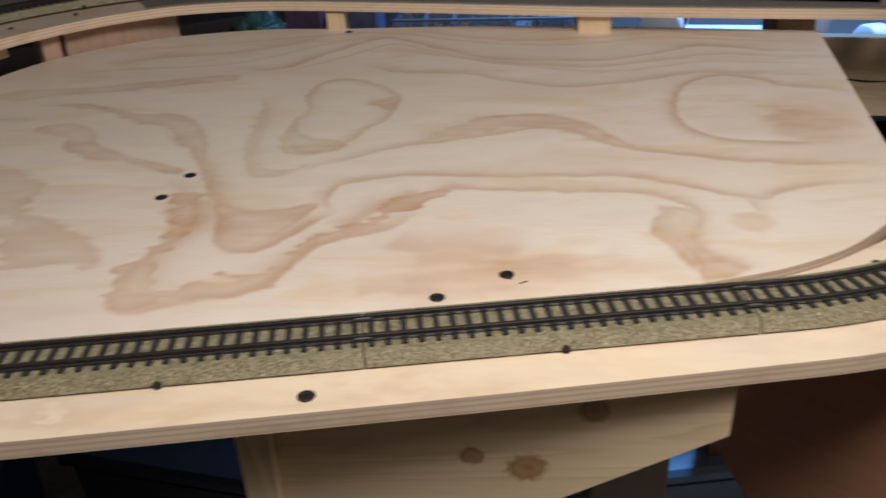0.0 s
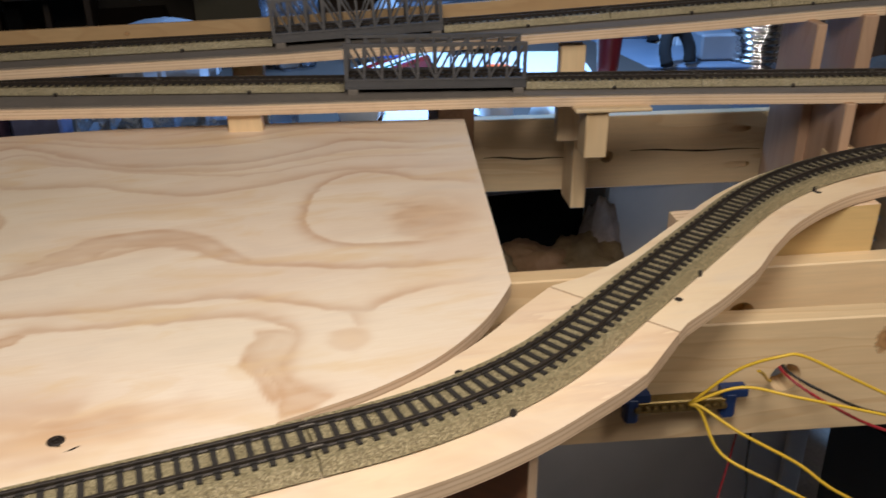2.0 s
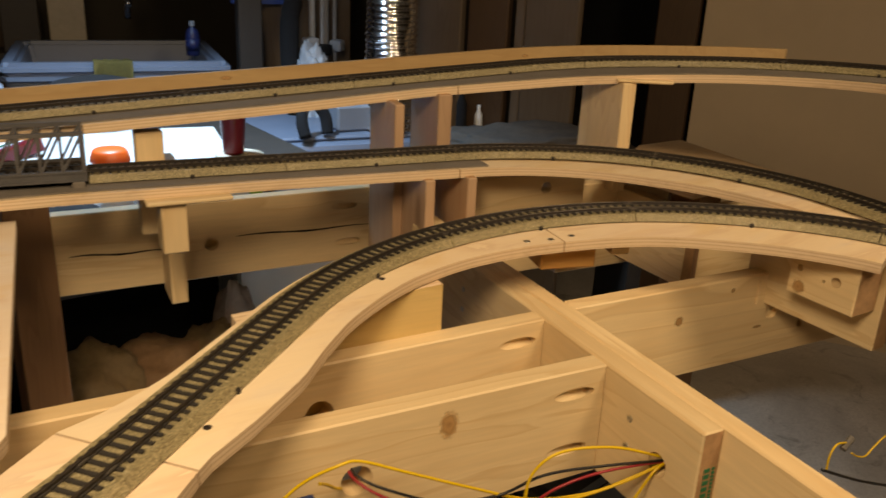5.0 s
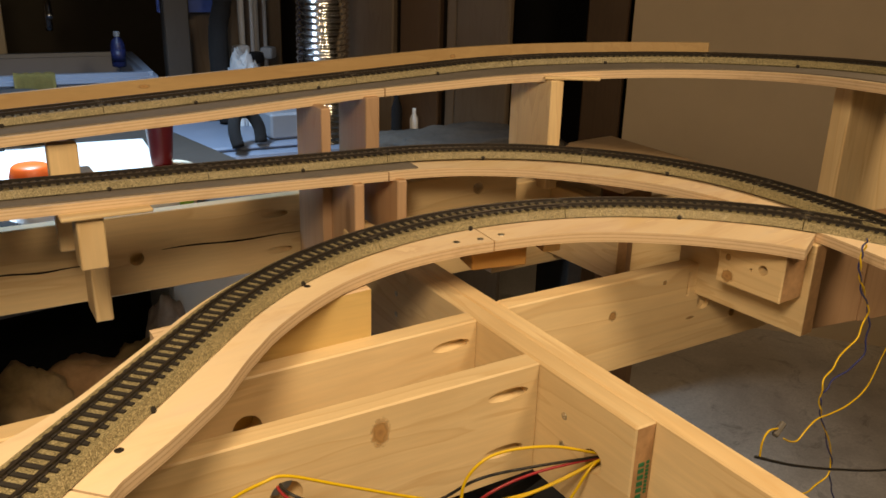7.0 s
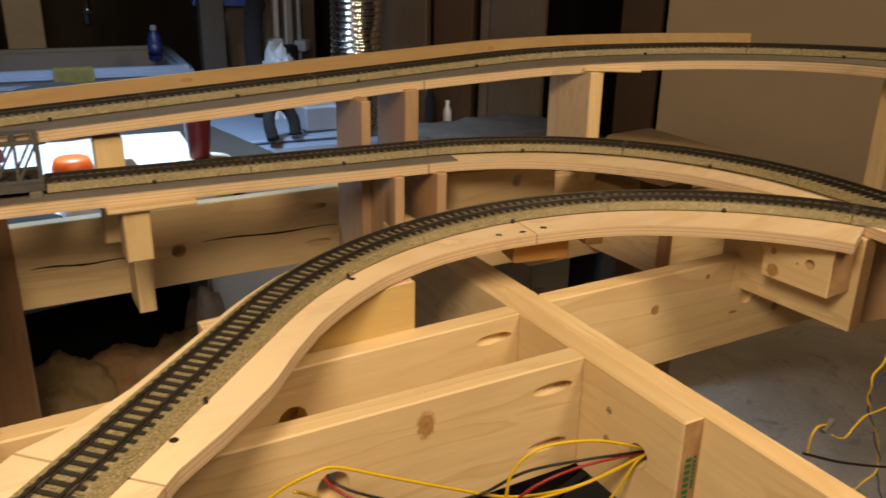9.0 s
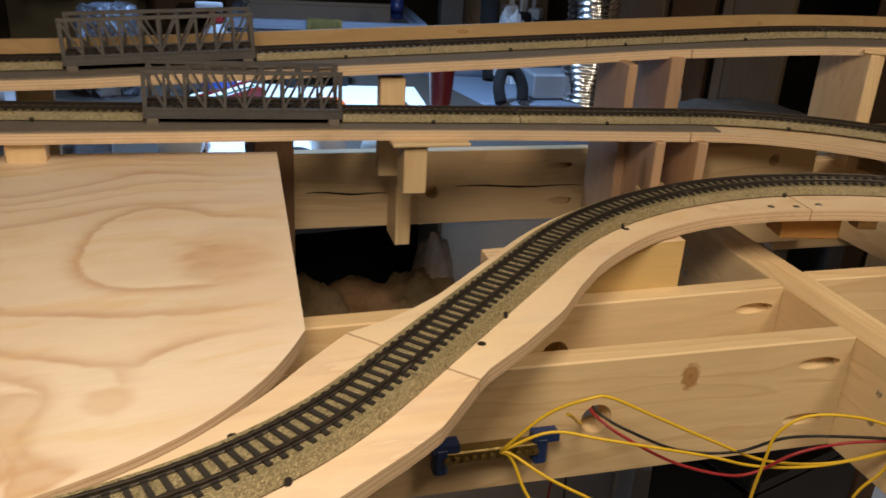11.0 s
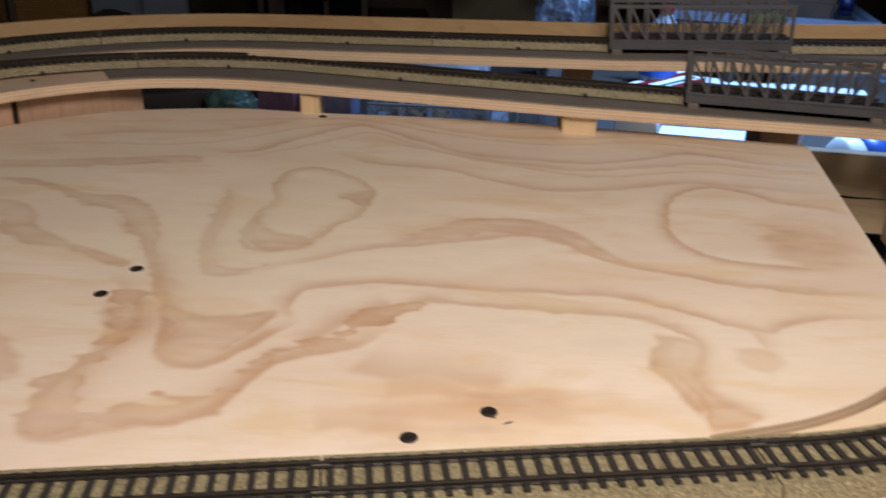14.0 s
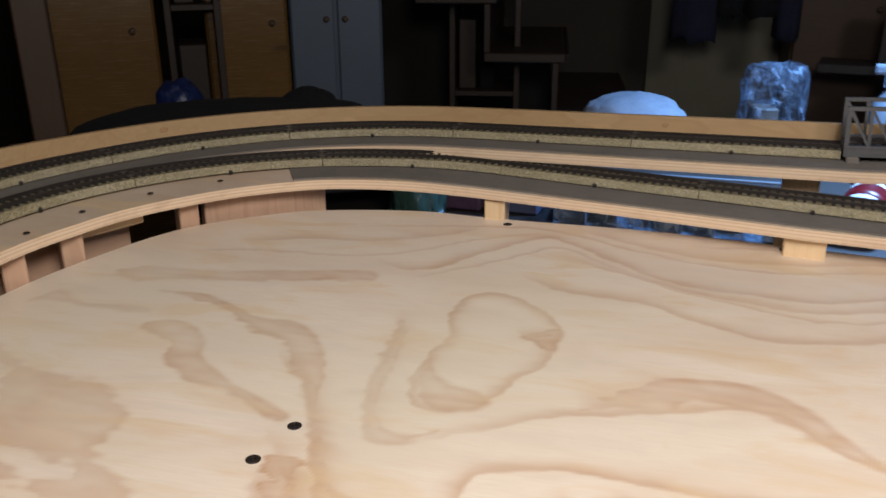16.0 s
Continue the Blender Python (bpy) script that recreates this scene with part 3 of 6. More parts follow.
patch(0.5, 0.006, (-0.082, 0.646), (-0.079, 0.679), (-0.064, 0.656), (-0.033, 0.643), (-0.039, 0.626), (-0.064, 0.622))
patch(0.55, 0.004, (-0.025, 0.727), (0.000, 0.745), (-0.000, 0.706), (-0.014, 0.715))
patch(0.36, 0.006, (-0.414, 0.642), (-0.377, 0.636), (-0.319, 0.612), (-0.280, 0.608), (-0.257, 0.596), (-0.237, 0.578), (-0.234, 0.558), (-0.232, 0.539), (-0.210, 0.524), (-0.187, 0.510), (-0.167, 0.489), (-0.156, 0.466), (-0.210, 0.458), (-0.211, 0.476), (-0.227, 0.494), (-0.253, 0.505), (-0.286, 0.513), (-0.306, 0.517), (-0.296, 0.523), (-0.253, 0.513), (-0.233, 0.522), (-0.261, 0.535), (-0.293, 0.535), (-0.335, 0.544), (-0.321, 0.562), (-0.336, 0.589), (-0.342, 0.606), (-0.376, 0.625))
patch(0.36, 0.006, (-0.371, 0.773), (-0.351, 0.790), (-0.293, 0.791), (-0.218, 0.808), (-0.165, 0.818), (-0.158, 0.798), (-0.211, 0.788), (-0.255, 0.779), (-0.315, 0.768), (-0.349, 0.757))
patch(0.34, 0.006, (-0.401, 0.704), (-0.392, 0.727), (-0.353, 0.709), (-0.319, 0.717), (-0.302, 0.706), (-0.339, 0.703), (-0.374, 0.711))
patch(0.42, 0.004, (-0.294, 0.686), (-0.284, 0.699), (-0.260, 0.694), (-0.235, 0.670), (-0.226, 0.650), (-0.193, 0.625), (-0.144, 0.599), (-0.151, 0.592), (-0.188, 0.613), (-0.217, 0.622), (-0.244, 0.638), (-0.265, 0.667))
patch(0.42, 0.004, (-0.315, 0.744), (-0.272, 0.744), (-0.215, 0.715), (-0.186, 0.714), (-0.157, 0.686), (-0.137, 0.638), (-0.130, 0.609), (-0.147, 0.624), (-0.163, 0.654), (-0.183, 0.683), (-0.216, 0.699), (-0.257, 0.728))
patch(0.42, 0.004, (-0.127, 0.609), (-0.112, 0.574), (-0.098, 0.543), (-0.082, 0.533), (-0.053, 0.533), (-0.036, 0.539), (-0.043, 0.515), (-0.057, 0.495), (-0.070, 0.481), (-0.083, 0.481), (-0.090, 0.490), (-0.091, 0.515), (-0.095, 0.531), (-0.111, 0.555))
patch(0.36, 0.005, (-0.277, 0.459), (-0.266, 0.464), (-0.247, 0.461), (-0.225, 0.455), (-0.261, 0.450))
patch(0.34, 0.005, (-0.104, 0.630), (-0.117, 0.710), (-0.115, 0.734), (-0.105, 0.719), (-0.098, 0.662), (-0.094, 0.613), (-0.073, 0.592), (-0.053, 0.600), (-0.076, 0.584), (-0.092, 0.587))
vein(0.003, 0.5, (-0.20, 0.925), (-0.10, 0.945), (-0.02, 0.948), (0.05, 0.912), (0.11, 0.890), (0.18, 0.888), (0.25, 0.902), (0.31, 0.888), (0.39, 0.872))
vein(0.0025, 0.45, (-0.12, 0.815), (-0.06, 0.868), (-0.02, 0.905), (0.02, 0.880), (0.07, 0.838), (0.13, 0.812), (0.19, 0.796), (0.25, 0.812), (0.30, 0.818), (0.38, 0.800))
vein(0.0025, 0.4, (-0.33, 0.83), (-0.27, 0.845), (-0.20, 0.846), (-0.15, 0.862), (-0.11, 0.895), (-0.07, 0.925), (-0.02, 0.945))
vein(0.003, 0.4, (0.10, 0.935), (0.18, 0.938), (0.26, 0.925), (0.34, 0.905), (0.40, 0.893))


LOWER = [(-0.445, 0.335)] + [tuple(line_a.point(k * 0.05, 0.012)[:2]) for k in range(9, 21)] + \
    [tuple(p) for p in smooth_points([(0.184, 0.434), (0.225, 0.446), (0.249, 0.456), (0.269, 0.467), (0.289, 0.482), (0.310, 0.502), (0.326, 0.522), (0.341, 0.544)], 5)] + [(0.412, 0.911)]
UPPER = [tuple(p) for p in smooth_points([(-0.445, 0.52), (-0.432, 0.69), (-0.413, 0.782), (-0.372, 0.879), (-0.299, 0.943), (-0.248, 0.965), (-0.163, 0.980), (-0.075, 0.973), (0.060, 0.969), (0.180, 0.953), (0.265, 0.940), (0.412, 0.9115)], 6)]


def segments(points, px, py):
    """Nearest place on an open or closed run of points: distance, side and share along it."""
    best, side, along = np.full(px.shape, 9.0), np.zeros(px.shape), np.zeros(px.shape)
    for k, ((xa, ya), (xb, yb)) in enumerate(zip(points, points[1:])):
        dx, dy = xb - xa, yb - ya
        t = np.clip(((px - xa) * dx + (py - ya) * dy) / (dx * dx + dy * dy + 1e-12), 0, 1)
        ex, ey = px - xa - t * dx, py - ya - t * dy
        d = np.hypot(ex, ey)
        near = d < best
        best[near], side[near], along[near] = d[near], np.sign(dx * ey - dy * ex)[near], (k + t[near]) / (len(points) - 1)
    return best, side, along


# honey-coloured resin blotches: middle, half lengths, strength
STAINS = [((0.088, 0.450), (0.080, 0.022), 0.95), ((0.040, 0.432), (0.050, 0.012), 0.6), ((0.150, 0.447), (0.035, 0.010), 0.5), ((0.318, 0.668), (0.038, 0.050), 0.6), ((0.231, 0.502), (0.012, 0.012), 0.4),
          ((0.300, 0.560), (0.060, 0.030), 0.3), ((-0.300, 0.560), (0.080, 0.050), 0.45), ((-0.230, 0.490), (0.070, 0.030), 0.4), ((0.090, 0.668), (0.060, 0.018), 0.3)]


def stain_field(px, py):
    """How strongly resin has tinted the veneer: soft blotches drawn out along the grain."""
    streak = np.array([noise.noise((x * 9, y * 130, 3.1)) * 0.6 + noise.noise((x * 26, y * 60, 5.5)) * 0.4 for x, y in zip(px, py)])
    out = np.zeros(px.shape)
    for (cx, cy), (rx, ry), strength in STAINS:
        d = np.hypot((px - cx) / rx, (py - cy) / ry)
        out = np.maximum(out, strength * np.clip(1.15 - d + 0.55 * streak, 0, 1))
    return out


def grain_field(px, py):
    """How tan the veneer is at each place: lines with one crisp and one soft side, and filled patches."""
    wob = np.array([noise.noise((x * 22, y * 34, 1.7)) * 0.6 + noise.noise((x * 70, y * 110, 4.2)) * 0.4 for x, y in zip(px, py)])
    rag = np.array([noise.noise((x * 45, y * 55, 6.3)) * 0.65 + noise.noise((x * 110, y * 170, 2.9)) * 0.35 for x, y in zip(px, py)])
    teeth = np.array([noise.noise((x * 30, y * 150, 8.1)) for x, y in zip(px, py)])
    px, py = px + 0.005 * wob + 0.0015 * teeth + 0.0035 * rag, py - 0.004 * wob + 0.0035 * rag
    out = np.zeros(px.shape)
    for width, strength, pts in VEINS:
        q = np.array(smooth_points(pts, 4))
        m = (px > q[:, 0].min() - 4 * width) & (px < q[:, 0].max() + 4 * width) & (py > q[:, 1].min() - 4 * width) & (py < q[:, 1].max() + 4 * width)
        best, side, along = segments(q, px[m], py[m])
        crisp = np.exp(-((best / (0.5 * width)) ** 4))
        soft = np.exp(-((best / (1.35 * width)) ** 1.5))
        fade = 1.0 if pts[0] == pts[-1] else np.clip(np.minimum(along, 1 - along) * 9 + 0.25, 0, 1)
        out[m] = np.maximum(out[m], 0.95 * strength * fade * np.where(side > 0, soft, crisp))
    for strength, edge, pts in PATCHES:
        q = np.array(smooth_points([*pts, pts[0]], 4))
        m = (px > q[:, 0].min() - 0.03) & (px < q[:, 0].max() + 0.03) & (py > q[:, 1].min() - 0.03) & (py < q[:, 1].max() + 0.03)
        x, y = px[m], py[m]
        inside = np.zeros(x.shape, bool)
        for (xa, ya), (xb, yb) in zip(q, q[1:]):
            inside ^= ((ya > y) != (yb > y)) & (x < (xb - xa) * (y - ya) / (yb - ya + 1e-12) + xa)
        d = segments(q, x, y)[0] * np.where(inside, 1, -1)
        d = d + (0.010 if len(pts) > 25 or edge > 0.01 else 0.003) * (rag[m] + 0.8 * teeth[m])
        rim = np.exp(-np.abs(d - 0.001) / 0.0028) * (0.7 if edge < 0.01 else 0.0)
        out[m] = np.maximum(out[m], 1.35 * strength * np.clip(0.5 + d / edge, 0, 1) * (0.75 + 0.5 * wob[m] + 0.3 * rag[m] + 0.4 * teeth[m] + rim))
    return out


def plywood_board():
    lx, ly = np.array(LOWER).T
    ux, uy = np.array(UPPER).T
    xs = np.unique(np.round(np.concatenate([np.arange(-0.445, 0.4115, 0.0018), [0.341, 0.4116]]), 5))
    xs = xs[(xs >= -0.445) & (xs <= 0.4116)]
    rows = 330
    front, back = np.interp(xs, lx, ly), np.interp(xs, ux, uy)
    t = np.linspace(0, 1, rows)
    gx = np.repeat(xs[:, None], rows, 1)
    gy = front[:, None] * (1 - t) + back[:, None] * t
    nx = len(xs)
    top = np.stack([gx.ravel(), gy.ravel(), np.full(gx.size, 1.0)], 1)
    ring = [i * rows for i in range(nx)] + [(nx - 1) * rows + j for j in range(1, rows)] + \
        [i * rows + rows - 1 for i in range(nx - 2, -1, -1)] + [j for j in range(rows - 2, 0, -1)]
    low = top[ring] - (0, 0, PLY)
    faces = [(i * rows + j, (i + 1) * rows + j, (i + 1) * rows + j + 1, i * rows + j + 1) for i in range(nx - 1) for j in range(rows - 1)]
    base, n = len(top), len(ring)
    sides = [(ring[k], base + k, base + (k + 1) % n, ring[(k + 1) % n]) for k in range(n)]
    me = bpy.data.meshes.new("plywood_board")
    me.from_pydata(np.concatenate([top, low]).tolist(), [], faces + sides + [tuple(range(base + n - 1, base - 1, -1))])
    me.materials.append(ply_board)
    me.materials.append(ply_edge)
    me.polygons.foreach_set("material_index", [0] * len(faces) + [1] * n + [1])
    grain = np.concatenate([grain_field(top[:, 0], top[:, 1]), np.zeros(n)])
    me.attributes.new("grain", "FLOAT", "POINT").data.foreach_set("value", grain.astype(np.float32))
    stain = np.concatenate([stain_field(top[:, 0], top[:, 1]), np.zeros(n)])
    me.attributes.new("stain", "FLOAT", "POINT").data.foreach_set("value", stain.astype(np.float32))
    uv = me.uv_layers.new(name="UVMap")
    vi = np.empty(len(me.loops), np.int32)
    me.loops.foreach_get("vertex_index", vi)
    allv = np.concatenate([top, low])[vi]
    uv.data.foreach_set("uv", np.stack([allv[:, 0] + allv[:, 1], allv[:, 2] - 1.0], 1).astype(np.float32).ravel())
    me.update()
    return tagged(part("plywood_board", me, None), "large pale pine plywood board with swirling tan grain, screwed down", "plywood board")


BOARD = plywood_board()


def screw_mesh():
    bm = lathe([(0, 0.0002), (0.0012, 0.0002), (0.0016, 0.0005), (0.0029, 0.0006), (0.0037, 0.0003), (0.0042, 0.0001), (0.0042, -0.0003)], 20)
    me = bpy.data.meshes.new("screw_head")
    bm.to_mesh(me)
    bm.free()
    me.materials.append(screw_mat)
    me.polygons.foreach_set("use_smooth", [True] * len(me.polygons))
    return me


SCREW = screw_mesh()


def screw(x, y, z, parent):
    return part("screw", SCREW, None, parent, "black countersunk screw head", m=Matrix.Translation((x, y, z + 0.0002)))


for x, y in ((-0.135, 0.587), (-0.144, 0.552), (0.045, 0.424), (0.082, 0.446), (0.176, 0.944), (-0.072, 0.959), (-0.010, 0.345)):
    screw(x, y, 1.0, BOARD if y > 0.4 else SHELF_A)
screw(0.264, 0.4405, 1.0, SHELF_A)
for x, y, turn, size in ((0.0905, 0.4375, 25, 0.0075), (0.0835, 0.4415, -10, 0.0035)):
    bm = bmesh.new()
    bm.faces.new([bm.verts.new(p) for p in ((-size / 2, 0, 0), (0, -0.0006, 0), (size / 2, 0, 0), (size * 0.2, 0.0005, 0))])
    bmesh.ops.solidify(bm, geom=bm.faces[:], thickness=0.0002)
    part("splinter_mark", bm, hole_mat, BOARD, "small dark splinter mark", m=Matrix.Translation((x, y, 1.0004)) @ Matrix.Rotation(math.radians(turn), 4, "Z"))

# ---- benchwork of planed lumber ----
THICK, HIGH = 0.0185, 0.0955


def pose_along(x, y, z, heading, roll=0.0, pitch=0.0):
    """Local x along the heading (degrees), z up."""
    return Matrix.Translation((x, y, z)) @ Matrix.Rotation(radians(heading), 4, "Z") @ Matrix.Rotation(radians(-pitch), 4, "Y") @ Matrix.Rotation(radians(roll), 4, "X")


def bored(ob, cutters):
    """Cut holes out of a lumber mesh for good."""
    for c in cutters:
        me = bpy.data.meshes.new("cutter")
        bmesh.ops.recalc_face_normals(c, faces=c.faces)
        c.to_mesh(me)
        c.free()
        tool = new("cutter", me)
        tool.matrix_basis = ob.matrix_basis
        mod = ob.modifiers.new("bore", "BOOLEAN")
        mod.operation, mod.solver, mod.object = "DIFFERENCE", "EXACT", tool
        bpy.context.view_layer.update()
        done = bpy.data.meshes.new_from_object(ob.evaluated_get(bpy.context.evaluated_depsgraph_get()))
        ob.modifiers.clear()
        old = ob.data
        ob.data = done
        bpy.data.meshes.remove(old)
        bpy.data.objects.remove(tool)
    return ob


def lumber(name, length, width, height, m, label, category="wooden beam", group="benchwork lumber", mat=None, holes=()):
    """A planed board: local x from 0 to length, y across, z up to 0 at its top."""
    bm = box_bm(length, width, height, 0.0012, (length / 2, 0, -height / 2))
    for f in bm.faces:
        if abs(f.normal.x) > 0.9:
            f.material_index = 1
    ob = part(name, bm, [mat or pine, pine_end], None, m=m)
    tagged(ob, label, category, group)
    if holes:
        bored(ob, holes)
    return ob


def round_hole(x, z, r, y0, y1):
    """A bore through the board's face."""
    bm = bmesh.new()
    bmesh.ops.create_cone(bm, cap_ends=True, segments=20, radius1=r, radius2=r, depth=y1 - y0,
                          matrix=Matrix.Translation((x, (y0 + y1) / 2, z)) @ Matrix.Rotation(radians(90), 4, "X"))
    return bm


def slot(x, z, w, h, depth):
    """A narrow milled slot in the front face."""
    return box_bm(w, depth * 2, h, 0, (x, -THICK / 2, z))


def pocket_hole(x, z, face, towards=1, angle=15):
    """A slanting pocket-screw bore that leaves a long oval in the face (face: -1 front, 1 rear)."""
    bm = bmesh.new()
    a = radians(angle)
    m = Matrix.Translation((x, face * (THICK / 2 + 0.0015), z)) @ Matrix.Rotation(face * towards * -a, 4, "Z") @ Matrix.Rotation(radians(90), 4, "Y")
    bmesh.ops.create_cone(bm, cap_ends=True, segments=16, radius1=0.0048, radius2=0.0048, depth=0.052, matrix=m)
    return bm


FRAME = -9.0
JOIST_TURN = -7.3
TOP = 0.958
U = Vector((math.cos(radians(FRAME)), math.sin(radians(FRAME)), 0))
V = Vector((-U.y, U.x, 0))
CORNER = Vector((0.741, 0.481, TOP))


def fp(u, v, z=0.0):
    return CORNER + u * U + v * V + Vector((0, 0, z))


def along_u(u, v, z=0.0):
    p = fp(u, v, z)
    return pose_along(p.x, p.y, p.z, FRAME)


def along_v(u, v, z=0.0):
    p = fp(u, v, z)
    return pose_along(p.x, p.y, p.z, FRAME + 90)


def knot_material():
    """A knot: dark heart, brown ring, and a border that blends into the board."""
    m, nt, b = material("knot_wood", 0.5)
    tc = nt.nodes.new("ShaderNodeTexCoord")
    off = node(nt, "ShaderNodeVectorMath", i0=tc.outputs["Generated"], i1=(0.5, 0.5, 0.0))
    off.operation = "SUBTRACT"
    flat = node(nt, "ShaderNodeVectorMath", i0=off.outputs[0], i1=(2.0, 2.0, 0.0))
    flat.operation = "MULTIPLY"
    size = node(nt, "ShaderNodeVectorMath", i0=flat.outputs[0])
    size.operation = "LENGTH"
    wob = noise_tex(nt, coords(nt, (1, 1, 1)), 260, 4, 0.6)
    r = math_node(nt, "ADD", size.outputs["Value"], math_node(nt, "MULTIPLY_ADD", wob, 0.7, -0.35))
    col = ramp(nt, r, [(0.05, (0.33, 0.18, 0.075)), (0.35, (0.44, 0.26, 0.11)), (0.50, (0.37, 0.21, 0.085)), (0.65, (0.52, 0.33, 0.15)), (1.0, (0.66, 0.46, 0.25))])
    nt.links.new(col, b.inputs["Base Color"])
    clear = nt.nodes.new("ShaderNodeBsdfTransparent")
    both = nt.nodes.new("ShaderNodeMixShader")
    nt.links.new(ramp(nt, r, [(0.45, (0, 0, 0)), (0.92, (1, 1, 1))]), both.inputs[0])
    nt.links.new(b.outputs[0], both.inputs[1])
    nt.links.new(clear.outputs[0], both.inputs[2])
    nt.links.new(both.outputs[0], nt.nodes["Material Output"].inputs[0])
    return m


knot_wood = knot_material()


def knot(board, x, z, rx, rz, side=-1, width=None):
    """A dark knot, hardly proud of the board's face."""
    bm = lathe([(0, 0.0002), (0.6, 0.0002), (1.0, 0.0001)], 18)
    for v in bm.verts:
        n = 1 + 0.13 * noise.noise((v.co.x * 2, v.co.y * 2, x * 40))
        v.co.x, v.co.y = v.co.x * rx * n, v.co.y * rz * n
    m = WORLD_OF[board] @ Matrix.Translation((x, side * (width or THICK) / 2, z)) @ Matrix.Rotation(radians(-90 * side), 4, "X")
    return part("knot", bm, knot_wood, board, "dark brown knot", m=m, smooth=True)


# joist in front, with pocket holes at its right end and the wire bore
JOIST_1 = lumber("wooden_joist", 0.75, THICK, HIGH, along_u(-0.75, THICK / 2 + 0.004), "planed pine joist with pocket holes, wires fixed along it", "joist", "joists",
       holes=[pocket_hole(0.716, -0.0195, -1), pocket_hole(0.714, -0.068, -1), round_hole(0.546, -0.047, 0.0115, -0.03, 0.03)])
lumber("wooden_joist", 0.55, THICK, HIGH, pose_along(*(fp(0, 0.091 + THICK / 2) - 0.55 * Vector((math.cos(radians(JOIST_TURN)), math.sin(radians(JOIST_TURN)), 0))), JOIST_TURN), "planed pine joist between ridge and board, lit on top", "joist", "joists",
       holes=[pocket_hole(0.518, -0.0175, -1), round_hole(0.347, -0.042, 0.0115, -0.03, 0.03)])
# doubled ridge
RIDGE = lumber("wooden_beam", 0.46, THICK, HIGH, along_v(THICK / 2, -0.100), "pine beam with screws, ending in a stamped end", "beam", "ridge beams",
       holes=[round_hole(0.038, -0.048, 0.0095, -0.03, 0.03)])
lumber("wooden_beam", 1.27, THICK, HIGH, along_v(THICK * 1.5 + 0.0006, -0.75), "long pine beam doubled against its neighbour", "beam", "ridge beams")
JOIST_3 = lumber("wooden_joist", 0.40, THICK, HIGH, along_u(THICK * 2 + 0.001, 0.100 + THICK / 2), "pine joist with a knot, a slot and bored holes", "joist", "joists",
                 holes=[round_hole(0.2503, -0.0428, 0.0095, -0.03, -0.005), round_hole(0.297, -0.0655, 0.0045, -0.03, 0.0), slot(0.225, -0.0197, 0.004, 0.026, 0.006)])
# rear beam with its crack and pocket holes
REAR = Vector((0.64, 1.038, 0.950))


def rear_pose(u, off, z=0.0):
    p = REAR + u * U + off * V
    return pose_along(p.x, p.y, p.z + z, FRAME)


lumber("wooden_beam", 0.50, THICK, 0.097, rear_pose(-0.20, THICK / 2), "long pine beam with a drying crack, a knot hole and pocket holes", "beam",
       holes=[round_hole(0.20, -0.054, 0.0085, -0.04, 0.005), pocket_hole(0.365, -0.022, -1), pocket_hole(0.370, -0.071, -1)])

knot(JOIST_1, 0.615, -0.020, 0.0085, 0.013)
knot(JOIST_1, 0.30, -0.062, 0.009, 0.008)
knot(JOIST_3, 0.1246, -0.0347, 0.006, 0.0065)
knot(JOIST_3, 0.233, -0.0587, 0.007, 0.0018)
knot(JOIST_3, 0.190, -0.012, 0.003, 0.003)


def strip_knot(s, up, rx, rz):
    """A knot on the inner face of the guard strip."""
    x, y, h = line_c.at(s)
    bm = lathe([(0, 0.0003), (0.6, 0.0003), (1.0, 0.0002)], 14)
    bm.transform(Matrix.Diagonal((rx, rz, 1, 1)))
    m = Matrix.Translation(line_c.point(s, 0.0455, up)) @ Matrix.Rotation(h, 4, "Z") @ Matrix.Rotation(radians(90), 4, "X")
    return part("knot", bm, knot_wood, GUARD, "small brown knot", m=m)


for s, up, rx, rz in ((0.085, 0.014, 0.006, 0.004), (0.62, 0.013, 0.004, 0.003), (1.22, 0.015, 0.008, 0.003), (1.62, 0.012, 0.005, 0.003)):
    strip_knot(s, up, rx, rz)


def riser(x, y, top, bottom, width, thick, heading, label, mat=None, category="riser"):
    """An upright board: its broad side along the heading."""
    m = Matrix.Translation((x, y, top)) @ Matrix.Rotation(radians(heading), 4, "Z") @ Matrix.Rotation(radians(90), 4, "Y")
    return lumber("wooden_riser", top - bottom, thick, width, m @ Matrix.Translation((0, 0, width / 2)), label, category, "wooden risers", mat)


# hangers on the rear beam
riser(0.541, 0.871, 1.0165, 0.963, 0.024, 0.030, FRAME, "short pine block hanging under the middle shelf")
riser(0.585, 1.0125, 1.0160, 0.850, THICK, 0.050, FRAME, "pine hanger board crossing the rear beam")
riser(0.552, 0.965, 1.06, 0.95, 0.028, THICK, FRAME, "pine riser under the high shelf")
# pine darkened to brown: the shelf's shade over the uprights is in the colour
shaded_pine = lumber_material("shade_brown_pine", (0.42, 0.27, 0.165), (0.29, 0.165, 0.095))
# risers at the bend: reddish wood, with shade on their broad sides coloured in
reddish_shaded_pine = lumber_material("reddish_shaded_pine", (0.53, 0.355, 0.23), (0.36, 0.21, 0.125))
for x, y, top, th in ((0.818, 0.9275, 1.083, 0.011), (0.8904, 0.941, 1.087, 0.017)):
    riser(x, y, top, 0.80, 0.100, th, 75, "reddish pine riser board, darkened for shade, set edge-on under the high shelf", reddish_shaded_pine)
riser(0.8190, 0.8886, 1.0165, 0.80, 0.180, 0.011, 75, "deep reddish riser board, darkened for shade, set edge-on under the middle shelf", reddish_shaded_pine)
